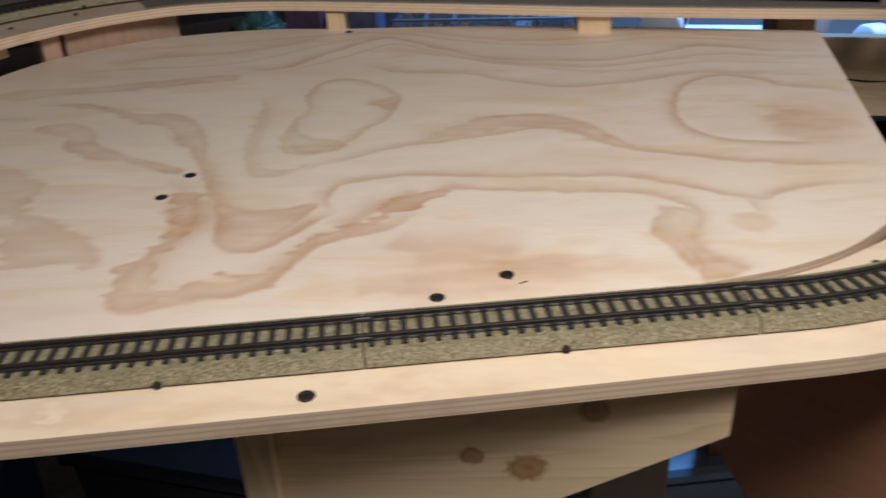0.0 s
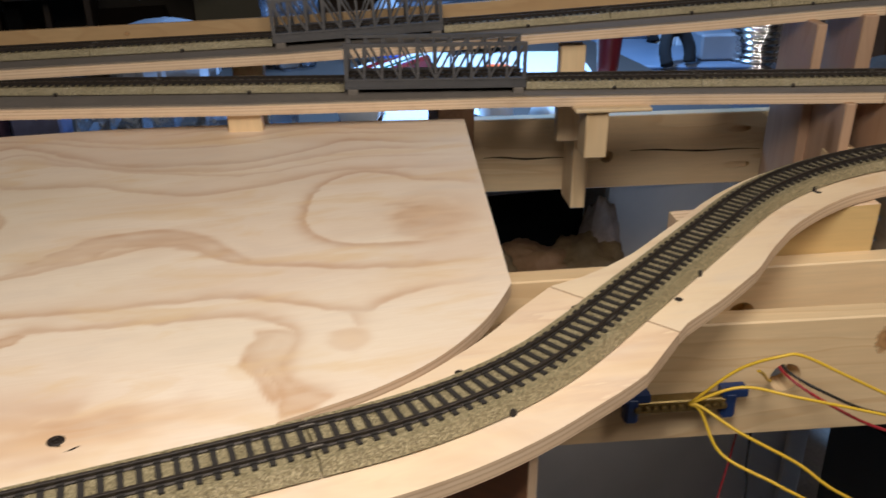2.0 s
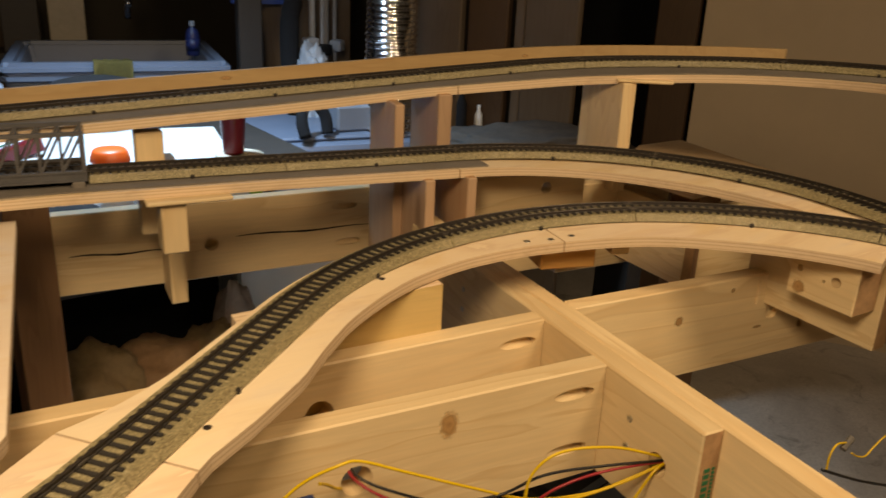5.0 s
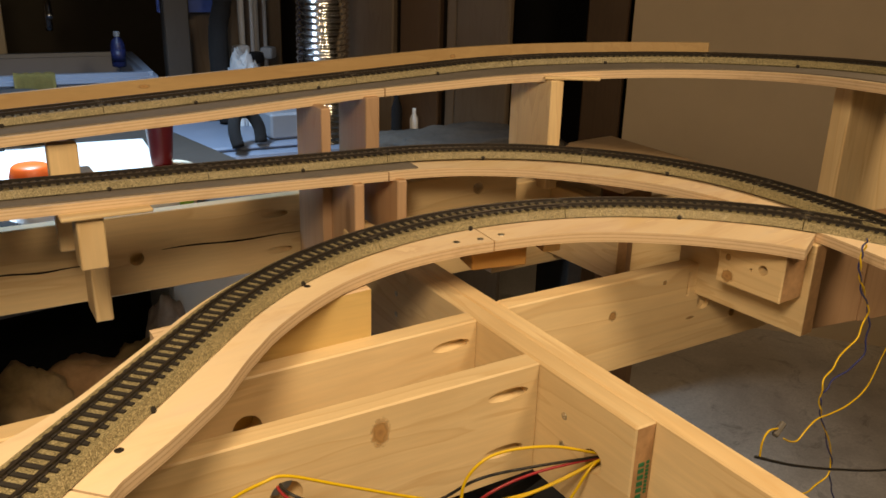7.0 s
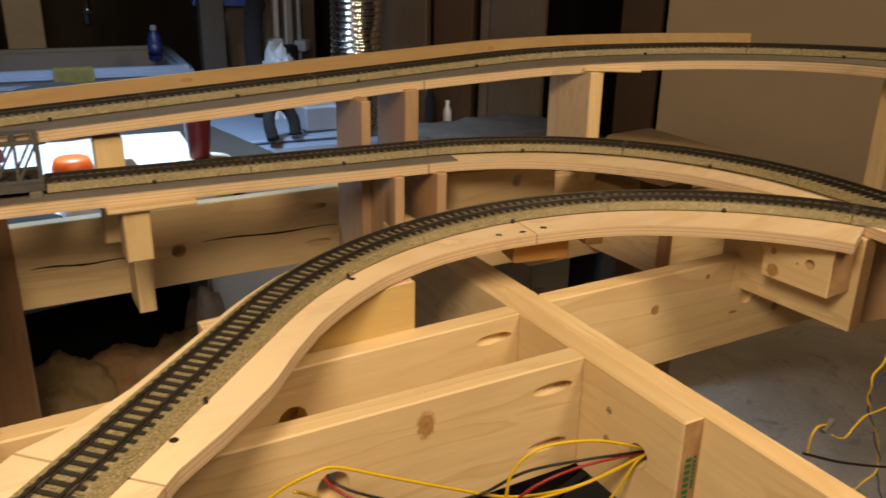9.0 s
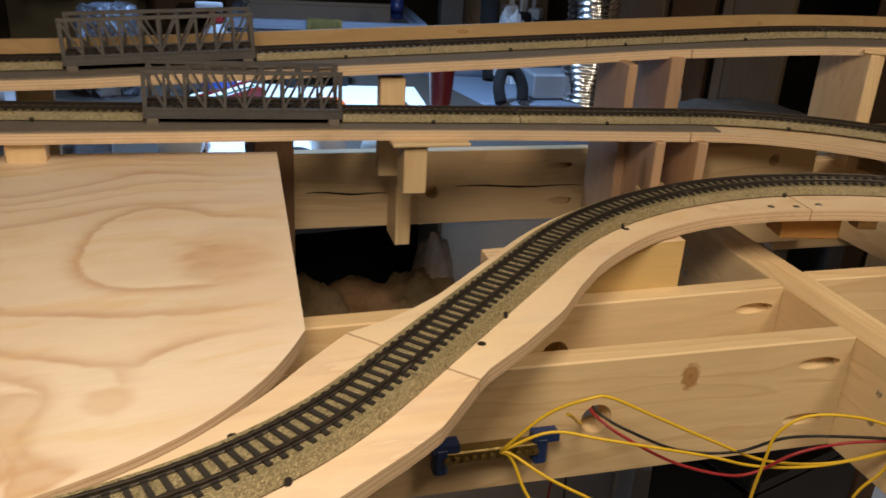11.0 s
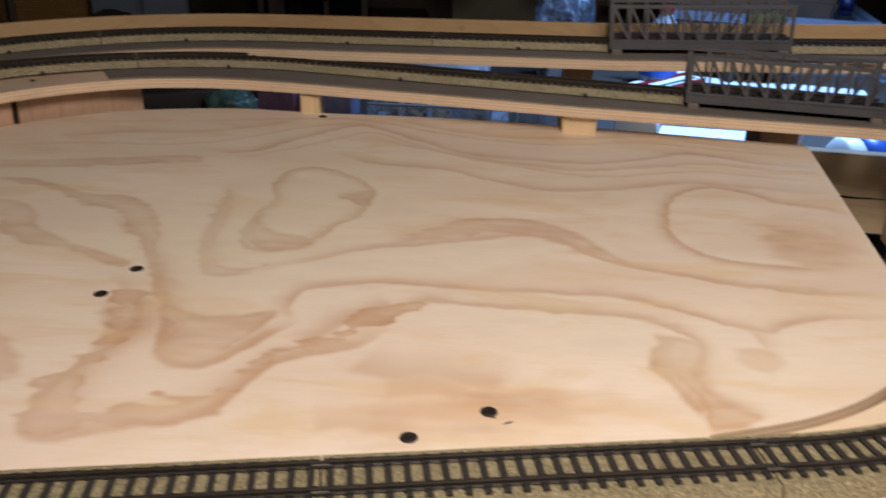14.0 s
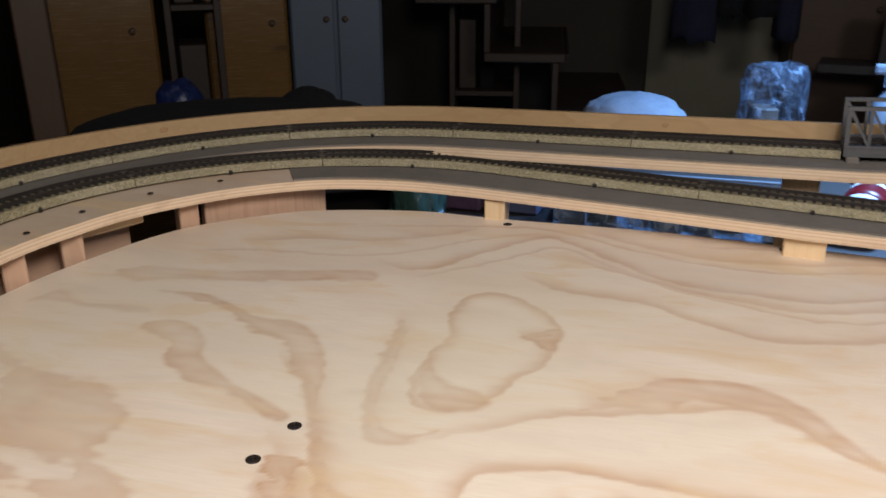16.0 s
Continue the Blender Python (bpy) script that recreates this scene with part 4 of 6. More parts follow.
riser(0.8580, 0.8470, 1.0165, 0.80, 0.120, 0.011, 75, "reddish pine riser board, darkened for shade, set edge-on under the middle shelf", reddish_shaded_pine)
riser(1.115, 0.860, 1.100, 0.960, 0.100, THICK, 75, "pine riser board set edge-on under the high curve")
HIGH_RISER = riser(1.3275, 0.5200, 1.1205, 0.90, 0.120, 0.024, -13, "broad pine riser with a knot at the high curve")
bm = lathe([(0, 0.0002), (0.6, 0.0002), (1.0, 0.0001)], 18)
for v in bm.verts:
    v.co.x, v.co.y = v.co.x * 0.010, v.co.y * 0.008
part("knot", bm, knot_wood, HIGH_RISER, "dark brown knot", m=WORLD_OF[HIGH_RISER] @ Matrix.Translation((0.083, 0.001, -0.060)) @ Matrix.Rotation(radians(180), 4, "X"), smooth=True)
for size, at in (((0.0007, 0.0003, 0.118), (0.034, -0.0121, 0.0)), ((0.20, 0.0003, 0.0009), (0.11, -0.0121, 0.012))):
    part("pencil_line", box_bm(*size, 0, at), hole_mat, HIGH_RISER, "dark pencil line", m=WORLD_OF[HIGH_RISER])
for x, y, w, label in ((1.133, 0.445, 0.066, "upright pine board behind the bored block"), (1.1955, 0.4235, 0.074, "second upright pine board under the curve")):
    b = riser(x, y, 1.0140, 0.899, w, THICK, -17, label, shaded_pine)
    for kx, kz, r in ((0.030, 0.012, 0.0035), (0.062, -0.010, 0.003), (0.085, 0.014, 0.0025)):
        knot(b, kx, kz, r, r)
# thin cleats between risers and shelves
for x, y, z, l, w, turn in ((1.098, 0.834, 1.1045, 0.070, 0.030, -40), (0.515, 0.868, 1.0172, 0.080, 0.030, FRAME)):
    lumber("wooden_cleat", l, w, 0.004, pose_along(x, y, z, turn), "thin pine cleat between riser and shelf", "cleat", "cleats")
# pine toned down to carry the shade below the left shelf
fascia_pine = lumber_material("shaded_fascia_wood", (0.56, 0.37, 0.24), (0.36, 0.20, 0.12))
# left risers under the middle shelf
riser(-0.087, 0.985, 1.0195, 0.80, 0.020, 0.030, 0, "short pine riser under the middle shelf beside the board")
riser(0.190, 0.935, 1.0195, 0.80, 0.034, THICK, -10, "short pine riser under the middle shelf beside the board")
riser(-0.378, 0.901, 1.0250, 0.80, THICK, 0.030, 40, "narrow pine post, darkened for shade, under the bend of the middle shelf", fascia_pine)
riser(-0.322, 0.957, 1.0250, 0.88, 0.125, THICK, 41, "pine fascia board, darkened for shade, under the middle shelf", fascia_pine)
riser(-0.430, 0.795, 1.0265, 0.80, THICK, 0.034, 45, "narrow pine post, darkened for shade, under the bend of the middle shelf", fascia_pine)
riser(-0.444, 0.741, 1.0265, 0.80, THICK, 0.034, 45, "narrow pine post, darkened for shade, under the bend of the middle shelf", fascia_pine)
lumber("wooden_beam", 0.20, THICK, 0.10, pose_along(-0.497, 0.690, 1.010, 72), "pine board, darkened for shade, behind the posts of the bend", "beam", "benchwork lumber", fascia_pine)
lumber("wooden_cleat", 0.062, 0.030, 0.014, pose_along(-0.440, 0.812, 1.0250, 62), "flat pine cleat screwed under the shelf", "cleat")
riser(0.20, 1.045, 1.050, 0.85, 0.034, THICK, -9, "short pine riser under the high shelf")
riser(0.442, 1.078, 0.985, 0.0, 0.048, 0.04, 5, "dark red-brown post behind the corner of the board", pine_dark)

# ---- room ----
wall_paint = plain_material("beige_wall_paint", (0.66, 0.52, 0.36), 0.8, vary=0.06, scale=6, bumpy=0.05)
# near-black wall colour holds the gloom of the unlit far room
shaded_wall = plain_material("shadowed_panel_wall", (0.055, 0.046, 0.034), 0.8, vary=0.15, scale=4)


def concrete_material():
    """Worn concrete: pale dust over grey, dark scuffs and fine grit."""
    m, nt, b = material("worn_concrete_floor", 0.7)
    v = coords(nt, (1, 1, 1))
    dust, scuff, grit = noise_tex(nt, v, 2.6, 5, 0.6, 0.5), noise_tex(nt, v, 9.0, 6, 0.72, 0.9), noise_tex(nt, v, 140, 4, 0.7)
    col = ramp(nt, dust, [(0.32, (0.40, 0.36, 0.31)), (0.66, (0.68, 0.62, 0.54))])
    col = mix(nt, ramp(nt, scuff, [(0.56, (0, 0, 0)), (0.70, (0.75, 0.75, 0.75))]), col, (0.20, 0.17, 0.14))
    col = mix(nt, ramp(nt, grit, [(0.35, (0.4, 0.4, 0.4)), (0.6, (0, 0, 0))]), col, (0.32, 0.28, 0.24))
    nt.links.new(col, b.inputs["Base Color"])
    nt.links.new(math_node(nt, "MULTIPLY_ADD", dust, 0.3, 0.5), b.inputs["Roughness"])
    bump(nt, b, math_node(nt, "ADD", grit, scuff), 0.25, 0.002)
    return m


concrete = concrete_material()
ceiling_mat = plain_material("plain_ceiling", (0.22, 0.20, 0.18), 0.9, vary=0.1, scale=5)


def slab(name, lo, hi, mat, label, category="wall", m=None):
    c = [(a + b) / 2 for a, b in zip(lo, hi)]
    bm = box_bm(*(b - a for a, b in zip(lo, hi)), 0)
    return tagged(part(name, bm, mat, None, m=(m or Matrix()) @ Matrix.Translation(c)), label, category, kind="structure")


slab("floor", (-4.2, -2.2, -0.1), (5.6, 5.2, 0.0), concrete, "grey worn concrete basement floor", "floor")
slab("ceiling", (-4.2, -2.2, 2.4), (5.6, 5.2, 2.5), ceiling_mat, "plain basement ceiling", "ceiling")
slab("wall_north", (-4.1, 3.8, 0), (5.5, 3.9, 2.4), shaded_wall, "panelled basement wall with its shade in the colour")
slab("wall_south", (-4.1, -2.1, 0), (5.5, -2.0, 2.4), shaded_wall, "plain basement wall")
slab("wall_west", (-4.1, -2.0, 0), (-4.0, 3.8, 2.4), shaded_wall, "plain basement wall")
EAST = pose_along(2.663, 1.899, 0, -58)
slab("wall_east", (0, 0, 0), (4.6, 0.08, 2.4), wall_paint, "smooth beige painted wall", m=EAST)

# ---- boards and trim of the partition beside the beige wall ----
grey_board = lumber_material("weathered_board", (0.17, 0.13, 0.095), (0.10, 0.07, 0.045))
brown_board = lumber_material("brown_board", (0.11, 0.065, 0.036), (0.065, 0.038, 0.022))
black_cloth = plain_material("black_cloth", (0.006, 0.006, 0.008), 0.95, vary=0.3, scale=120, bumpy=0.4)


def upright(name, x, y, w, d, h, heading, mat, label, category, z=0.0):
    m = Matrix.Translation((x, y, z)) @ Matrix.Rotation(radians(heading), 4, "Z") @ Matrix.Rotation(radians(-90), 4, "Y")
    bm = box_bm(h, d, w, 0.004, (h / 2, 0, 0))
    return tagged(part(name, bm, mat, None, m=m), label, category)


for x, y, w, mat, label in ((1.80, 2.22, 0.20, grey_board, "wide greyish wall board"), (1.885, 2.06, 0.13, brown_board, "dark brown wall board"),
                            (1.895, 1.93, 0.03, grey_board, "narrow pale stud between wall boards"), (1.93, 1.84, 0.16, grey_board, "knotty brownish wall board"),
                            (2.64, 1.985, 0.14, brown_board, "dark brown door trim beside the beige wall")):
    upright("wall_board", x, y, w, 0.03, 2.38, -66, mat, label, "wall board")
# black sheet stands for the darkness of the doorway
upright("dark_doorway_curtain", 3.04, 2.48, 0.52, 0.02, 2.38, -60, black_cloth, "black sheet added to keep the doorway dark", "curtain")

# ---- workbench and what lies on it ----
BENCH = 0.78
bench_wood = lumber_material("dark_bench_wood", (0.045, 0.037, 0.032), (0.028, 0.022, 0.018))
white_plastic = plain_material("white_plastic", (0.78, 0.80, 0.82), 0.4, vary=0.04, scale=20, bumpy=0.03)
cream = plain_material("cream_cardboard", (0.52, 0.46, 0.36), 0.8, vary=0.1, scale=60)


def table():
    root = empty("workbench", Matrix.Translation((0.3, 1.85, 0)))
    part("tabletop", box_bm(1.75, 1.03, 0.035, 0.004, (0.30, 1.82, BENCH - 0.0175)), bench_wood, root)
    for x in (-0.50, 1.10):
        for y in (1.45, 2.27):
            part("leg", box_bm(0.07, 0.07, BENCH - 0.035, 0.004, (x, y, (BENCH - 0.035) / 2)), bench_wood, root)
    # black front stands for the dark below the tabletop
    part("front_panel", box_bm(1.30, 0.02, 0.35, 0.003, (0.18, 1.46, 0.57)), black_cloth, root, "black sheet added to keep the space below dark")
    return tagged(root, "long dark wooden workbench lit by a cold lamp", "workbench")


table()


def rounded_sheet(sx, sy, sz, r, z):
    bm = box_bm(sx, sy, sz, 0, (0, 0, z + sz / 2))
    bmesh.ops.bevel(bm, geom=[e for e in bm.edges if abs(e.verts[0].co.z - e.verts[1].co.z) > sz / 2], offset=r, segments=6, profile=0.5, affect="EDGES")
    return bm


for sx, sy, x, y, turn in ((0.20, 0.16, 0.555, 1.665, -8), (0.44, 0.36, 0.81, 2.02, -14)):
    tagged(part("white_sheet", rounded_sheet(sx, sy, 0.006, 0.008, 0), white_plastic, None, m=pose_along(x, y, BENCH, turn)),
           "white plastic sheet lying on the bench, brightly lit", "plastic sheet", "white sheets")

red_plastic = plain_material("red_plastic", (0.14, 0.006, 0.009), 0.35, vary=0.1, scale=40, bumpy=0)
orange_plastic = plain_material("orange_plastic", (0.85, 0.13, 0.02), 0.4, vary=0.05, scale=40, bumpy=0)
blue_plastic = plain_material("blue_plastic", (0.03, 0.09, 0.42), 0.4, vary=0.1, scale=40, bumpy=0)
green_plastic = plain_material("green_plastic", (0.30, 0.52, 0.06), 0.4, vary=0.1, scale=40, bumpy=0)

tagged(part("paper_roll", lathe([(0.016, 0), (0.046, 0), (0.047, 0.002), (0.047, 0.070), (0.045, 0.073), (0.017, 0.073), (0.016, 0.070), (0.016, 0)], 36), cream, None,
            m=Matrix.Translation((0.912, 1.60, BENCH)), smooth=False), "cream paper roll standing on the bench", "paper roll")
tagged(part("red_cup", lathe([(0, 0), (0.018, 0), (0.0195, 0.004), (0.028, 0.112), (0.030, 0.115), (0.030, 0.119), (0.027, 0.118), (0.018, 0.006), (0, 0.006)], 32), red_plastic, None,
            m=Matrix.Translation((0.905, 1.612, BENCH + 0.0735)), smooth=True), "dark red plastic cup standing on the paper roll", "cup")


def jar(x, y):
    root = empty("jar", Matrix.Translation((x, y, BENCH)))
    m = WORLD_OF[root]
    part("body", lathe([(0, 0), (0.030, 0), (0.033, 0.004), (0.033, 0.070), (0.026, 0.082), (0.026, 0.09), (0, 0.09)], 28), white_plastic, root, m=m, smooth=True)
    part("lid", lathe([(0, 0.108), (0.026, 0.108), (0.030, 0.104), (0.034, 0.090), (0.034, 0.086), (0, 0.086)], 28), orange_plastic, root, "bright orange lid", m=m, smooth=True)
    return tagged(root, "white plastic jar with an orange lid on the bench", "jar")


jar(0.672, 1.60)


def bottle(x, y, z, heading, mats, label, lying=True, s=1.0):
    """A squat detergent bottle: body, label patch and cap."""
    m = Matrix.Translation((x, y, z)) @ Matrix.Rotation(radians(heading), 4, "Z") @ (Matrix.Rotation(radians(90), 4, "Y") if lying else Matrix()) @ Matrix.Scale(s, 4)
    root = empty("bottle", m)
    part("body", lathe([(0, 0), (0.036, 0), (0.040, 0.006), (0.040, 0.12), (0.030, 0.15), (0.014, 0.165), (0.014, 0.175), (0, 0.175)], 28), mats[0], root, m=m, smooth=True)
    part("label", lathe([(0.0405, 0.03), (0.0408, 0.03), (0.0408, 0.10), (0.0405, 0.10)], 28), mats[1], root, "coloured paper label", m=m, smooth=True)
    part("cap", lathe([(0, 0.20), (0.016, 0.20), (0.018, 0.196), (0.018, 0.172), (0, 0.172)], 24), mats[2], root, "screw cap", m=m)
    return tagged(root, label, "bottle", "bottles")


bottle(0.70, 1.44, BENCH + 0.041, 12, (white_plastic, blue_plastic, green_plastic), "white plastic bottle with a blue label lying on the bench")
bottle(0.40, 1.60, BENCH + 0.041, 70, (white_plastic, red_plastic, white_plastic), "white plastic bottle with a red label lying on the bench")


def cloth_heap(name, sx, sy, sz, mat, label, category, m, seed, flat=0.5, crease=1.0):
    """A folded or bunched cloth: a soft mound with creases."""
    bm = bmesh.new()
    bmesh.ops.create_icosphere(bm, subdivisions=5, radius=1)
    for v in bm.verts:
        c = v.co
        n = noise.noise(c * 2.1 + Vector((seed, 0, 0))) * 0.16 + abs(noise.noise(c * 5.3 + Vector((0, seed, 0)))) * 0.10
        n *= crease
        z = max(c.z, 0) ** flat
        v.co = Vector((c.x * sx * (1 + n), c.y * sy * (1 + n), sz * z * (1 + n * 0.8)))
    return tagged(part(name, bm, mat, None, m=m, smooth=True), label, category)


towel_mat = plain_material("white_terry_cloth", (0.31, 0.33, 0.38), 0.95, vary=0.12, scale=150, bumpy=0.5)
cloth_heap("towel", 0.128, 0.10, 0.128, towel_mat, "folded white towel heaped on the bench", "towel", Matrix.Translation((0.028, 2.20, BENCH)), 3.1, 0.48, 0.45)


def striped_cloth(x, y, turn):
    """A folded cloth with red, white and green stripes."""
    m = pose_along(x, y, BENCH, turn, 0, 14)
    root = empty("striped_cloth", m)
    for k, mat in enumerate((red_plastic, white_plastic, green_dark, white_plastic, red_plastic, white_plastic)):
        bm = box_bm(0.17, 0.024, 0.030 - 0.002 * k, 0.005, (0, 0.0235 * k, 0.015 - 0.001 * k), 2)
        for v in bm.verts:
            v.co.z += 0.004 * math.sin(v.co.x * 40 + k)
        part("stripe", bm, mat, root, m=m)
    return tagged(root, "folded cloth with red, white and green stripes", "cloth")


green_dark = plain_material("dark_green_cloth", (0.02, 0.10, 0.06), 0.9, vary=0.1, scale=80)
striped_cloth(0.56, 2.00, 6)


def film_material(name, colour):
    """Thin crinkled film: clear, with glossy creases."""
    m, nt, b = material(name, 0.14)
    b.inputs["Base Color"].default_value = (*colour, 1)
    crinkle = noise_tex(nt, coords(nt, (1, 1, 1)), 45, 4, 0.6, 0.8)
    bump(nt, b, crinkle, 0.9, 0.01)
    clear = nt.nodes.new("ShaderNodeBsdfTransparent")
    clear.inputs[0].default_value = (0.86, 0.90, 0.95, 1)
    both = nt.nodes.new("ShaderNodeMixShader")
    nt.links.new(ramp(nt, crinkle, [(0.42, (0.10, 0.10, 0.10)), (0.56, (0.30, 0.30, 0.30)), (0.66, (0.9, 0.9, 0.9))]), both.inputs[0])
    nt.links.new(clear.outputs[0], both.inputs[1])
    nt.links.new(b.outputs[0], both.inputs[2])
    nt.links.new(both.outputs[0], nt.nodes["Material Output"].inputs[0])
    return m


film = film_material("crinkled_clear_film", (0.21, 0.24, 0.31))


def plastic_bag(x, y, z, sx, sy, sz, seed, label):
    bm = bmesh.new()
    bmesh.ops.create_icosphere(bm, subdivisions=4, radius=1)
    for v in bm.verts:
        c = v.co
        q = Vector((max(-0.75, min(0.75, c.x)), max(-0.75, min(0.75, c.y)), max(-0.8, min(0.8, c.z)))) / 0.78
        n = noise.noise(c * 3.3 + Vector((seed, 0, 0))) * 0.22
        v.co = Vector((q.x * sx * (1 + n), q.y * sy * (1 + n), (q.z * (1 + 0.4 * n) + 1.02) * sz))
    return tagged(part("plastic_bag", bm, film, None, m=Matrix.Translation((x, y, z))), label, "plastic bag", "plastic bags")


plastic_bag(0.333, 2.19, BENCH, 0.066, 0.06, 0.100, 1.0, "clear crinkled plastic bag with packages on the bench")
for x, y, w, h, mat in ((0.315, 2.19, 0.05, 0.11, grey_board), (0.365, 2.20, 0.035, 0.14, black_cloth)):
    tagged(part("package", box_bm(w, 0.06, h, 0.004, (0, 0, h / 2)), mat, None, m=pose_along(x, y, BENCH + 0.002, 12)), "small dark package inside the clear bag", "package", "packages")
# darker copy of white_plastic: weak light on these items is in the colour
dim_plastic = plain_material("dimmed_white_plastic", (0.21, 0.23, 0.27), 0.4, vary=0.06, scale=20, bumpy=0.03)
clear_plastic = film_material("clear_tray_plastic", (0.42, 0.47, 0.55))


def organiser(x, y, z, w, d, h, heading, cells):
    """A clear parts organiser: floor, long walls, dividers and a bright rim."""
    m = pose_along(x, y, z, heading)
    root = empty("parts_organiser", m)
    part("tray_floor", box_bm(w, d, 0.003, 0.0005, (w / 2, d / 2, 0.0015)), clear_plastic, root, m=m)
    for k in range(2):
        part("long_wall", box_bm(w, 0.0025, h, 0.0005, (w / 2, 0.00125 + k * (d - 0.0025), h / 2 + 0.0032)), clear_plastic, root, m=m)
        part("rim", box_bm(w, 0.006, 0.004, 0.001, (w / 2, 0.00125 + k * (d - 0.0025), h + 0.0055)), dim_plastic, root, "dull moulded rim", m=m)
    rnd = random.Random(3)
    for k in range(cells + 1):
        px = 0.00125 + (w - 0.0025) * k / cells
        part("divider", box_bm(0.0025, d - 0.0056, h - 0.004, 0.0005, (px, d / 2, h / 2 + 0.002)), dim_plastic if k % 3 else clear_plastic, root, m=m)
    tagged(root, "clear plastic parts organiser with dividers on the bench", "organiser")
    for k in range(cells):
        if k % 4 != 2:
            hh = h * rnd.uniform(0.35, 0.8)
            mat = (dim_plastic, black_cloth, grey_board, bench_wood)[k % 4]
            tagged(part("small_carton", box_bm(w / cells * 0.7, d * 0.55, hh, 0.003, (0, 0, hh / 2)), mat, None, m=m @ Matrix.Translation((w * (k + 0.5) / cells, d / 2, 0.0035))),
                   "small carton sitting in the clear organiser", "carton", "cartons")




organiser(-0.09, 1.60, BENCH, 0.38, 0.12, 0.065, -3, 7)
cloth_heap("teal_bag", 0.050, 0.045, 0.085, plain_material("teal_film", (0.10, 0.19, 0.16), 0.35, vary=0.3, scale=30, bumpy=0.4), "crumpled teal plastic bag on the bench", "plastic bag", Matrix.Translation((-0.345, 1.62, BENCH)), 3.7, 0.5, 1.3)
for x, w, h, tone, label in ((-0.262, 0.075, 0.100, (0.16, 0.09, 0.16), "small purple carton on the bench"), (-0.160, 0.085, 0.090, (0.16, 0.17, 0.30), "small mauve-blue carton on the bench")):
    tagged(part("carton", box_bm(w, 0.07, h, 0.004, (0, 0, h / 2)), plain_material("carton_card", tone, 0.7, vary=0.25, scale=45), None, m=pose_along(x, 1.68, BENCH, -6)), label, "carton", "cartons")


def spray_bottle(x, y, z, heading):
    m = Matrix.Translation((x, y, z)) @ Matrix.Rotation(radians(heading), 4, "Z")
    root = empty("spray_bottle", m)
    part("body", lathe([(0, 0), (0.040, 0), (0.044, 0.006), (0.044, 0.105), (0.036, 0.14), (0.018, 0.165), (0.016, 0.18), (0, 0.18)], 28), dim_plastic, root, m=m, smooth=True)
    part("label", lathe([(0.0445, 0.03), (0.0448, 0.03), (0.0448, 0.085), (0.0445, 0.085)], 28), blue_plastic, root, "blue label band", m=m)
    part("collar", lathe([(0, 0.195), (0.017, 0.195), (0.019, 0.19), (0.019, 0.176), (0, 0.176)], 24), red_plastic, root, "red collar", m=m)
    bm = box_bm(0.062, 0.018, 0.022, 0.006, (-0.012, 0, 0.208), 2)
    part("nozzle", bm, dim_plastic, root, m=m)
    part("trigger", box_bm(0.010, 0.012, 0.045, 0.003, (-0.040, 0, 0.185)), red_plastic, root, "red trigger", m=m @ Matrix.Rotation(radians(12), 4, "Y"))
    return tagged(root, "white spray bottle with a red trigger on the bench", "spray bottle", "bottles")


spray_bottle(0.560, 2.13, BENCH, -20)

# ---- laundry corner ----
# white plastic of tub and washer, the dim blue light mixed into its colour
tub_mat = plain_material("blue_lit_tub_plastic", (0.17, 0.21, 0.29), 0.4, vary=0.08, scale=10, bumpy=0.03)


def laundry_tub():
    m = pose_along(0.95, 2.52, 0, -14)
    root = empty("laundry_tub", m)
    bm = bmesh.new()
    outer, inner = (0.29, 0.26), (0.255, 0.225)
    loops = []
    for (hx, hy), z in ((tuple(0.86 * c for c in outer), 0.50), (outer, 0.86), (tuple(1.04 * c for c in outer), 0.865), (tuple(1.04 * c for c in outer), 0.90),
                        (inner, 0.90), (tuple(0.8 * c for c in inner), 0.56)):
        loops.append([bm.verts.new((sx * hx, 0.26 + sy * hy, z)) for sx, sy in ((-1, -1), (1, -1), (1, 1), (-1, 1))])
    for a, b in zip(loops, loops[1:]):
        for k in range(4):
            bm.faces.new((a[k], a[(k + 1) % 4], b[(k + 1) % 4], b[k]))
    bm.faces.new(loops[-1])
    bm.faces.new(loops[0])
    bmesh.ops.bevel(bm, geom=bm.edges[:], offset=0.012, segments=2, affect="EDGES")
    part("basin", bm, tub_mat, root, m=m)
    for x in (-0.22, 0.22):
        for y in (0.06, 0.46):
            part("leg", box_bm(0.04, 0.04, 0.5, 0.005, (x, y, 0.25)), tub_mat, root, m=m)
    part("faucet", tube([(0.05, 0.52, 0.97), (0.05, 0.50, 1.05), (0.05, 0.42, 1.06), (0.05, 0.38, 1.02)], 0.011), chrome, root, "dark chrome faucet", m=m, smooth=True)
    return tagged(root, "white plastic laundry tub on legs with a cloth over its rim", "laundry tub")


chrome = plain_material("dull_chrome", (0.55, 0.56, 0.58), 0.25, 1.0, vary=0.08, scale=30, bumpy=0)
laundry_tub()
yellow_cloth = plain_material("yellow_cloth", (0.22, 0.17, 0.05), 0.95, vary=0.15, scale=180, bumpy=0.5)


navy_plastic = plain_material("navy_plastic", (0.012, 0.02, 0.09), 0.4, vary=0.1, scale=40, bumpy=0)


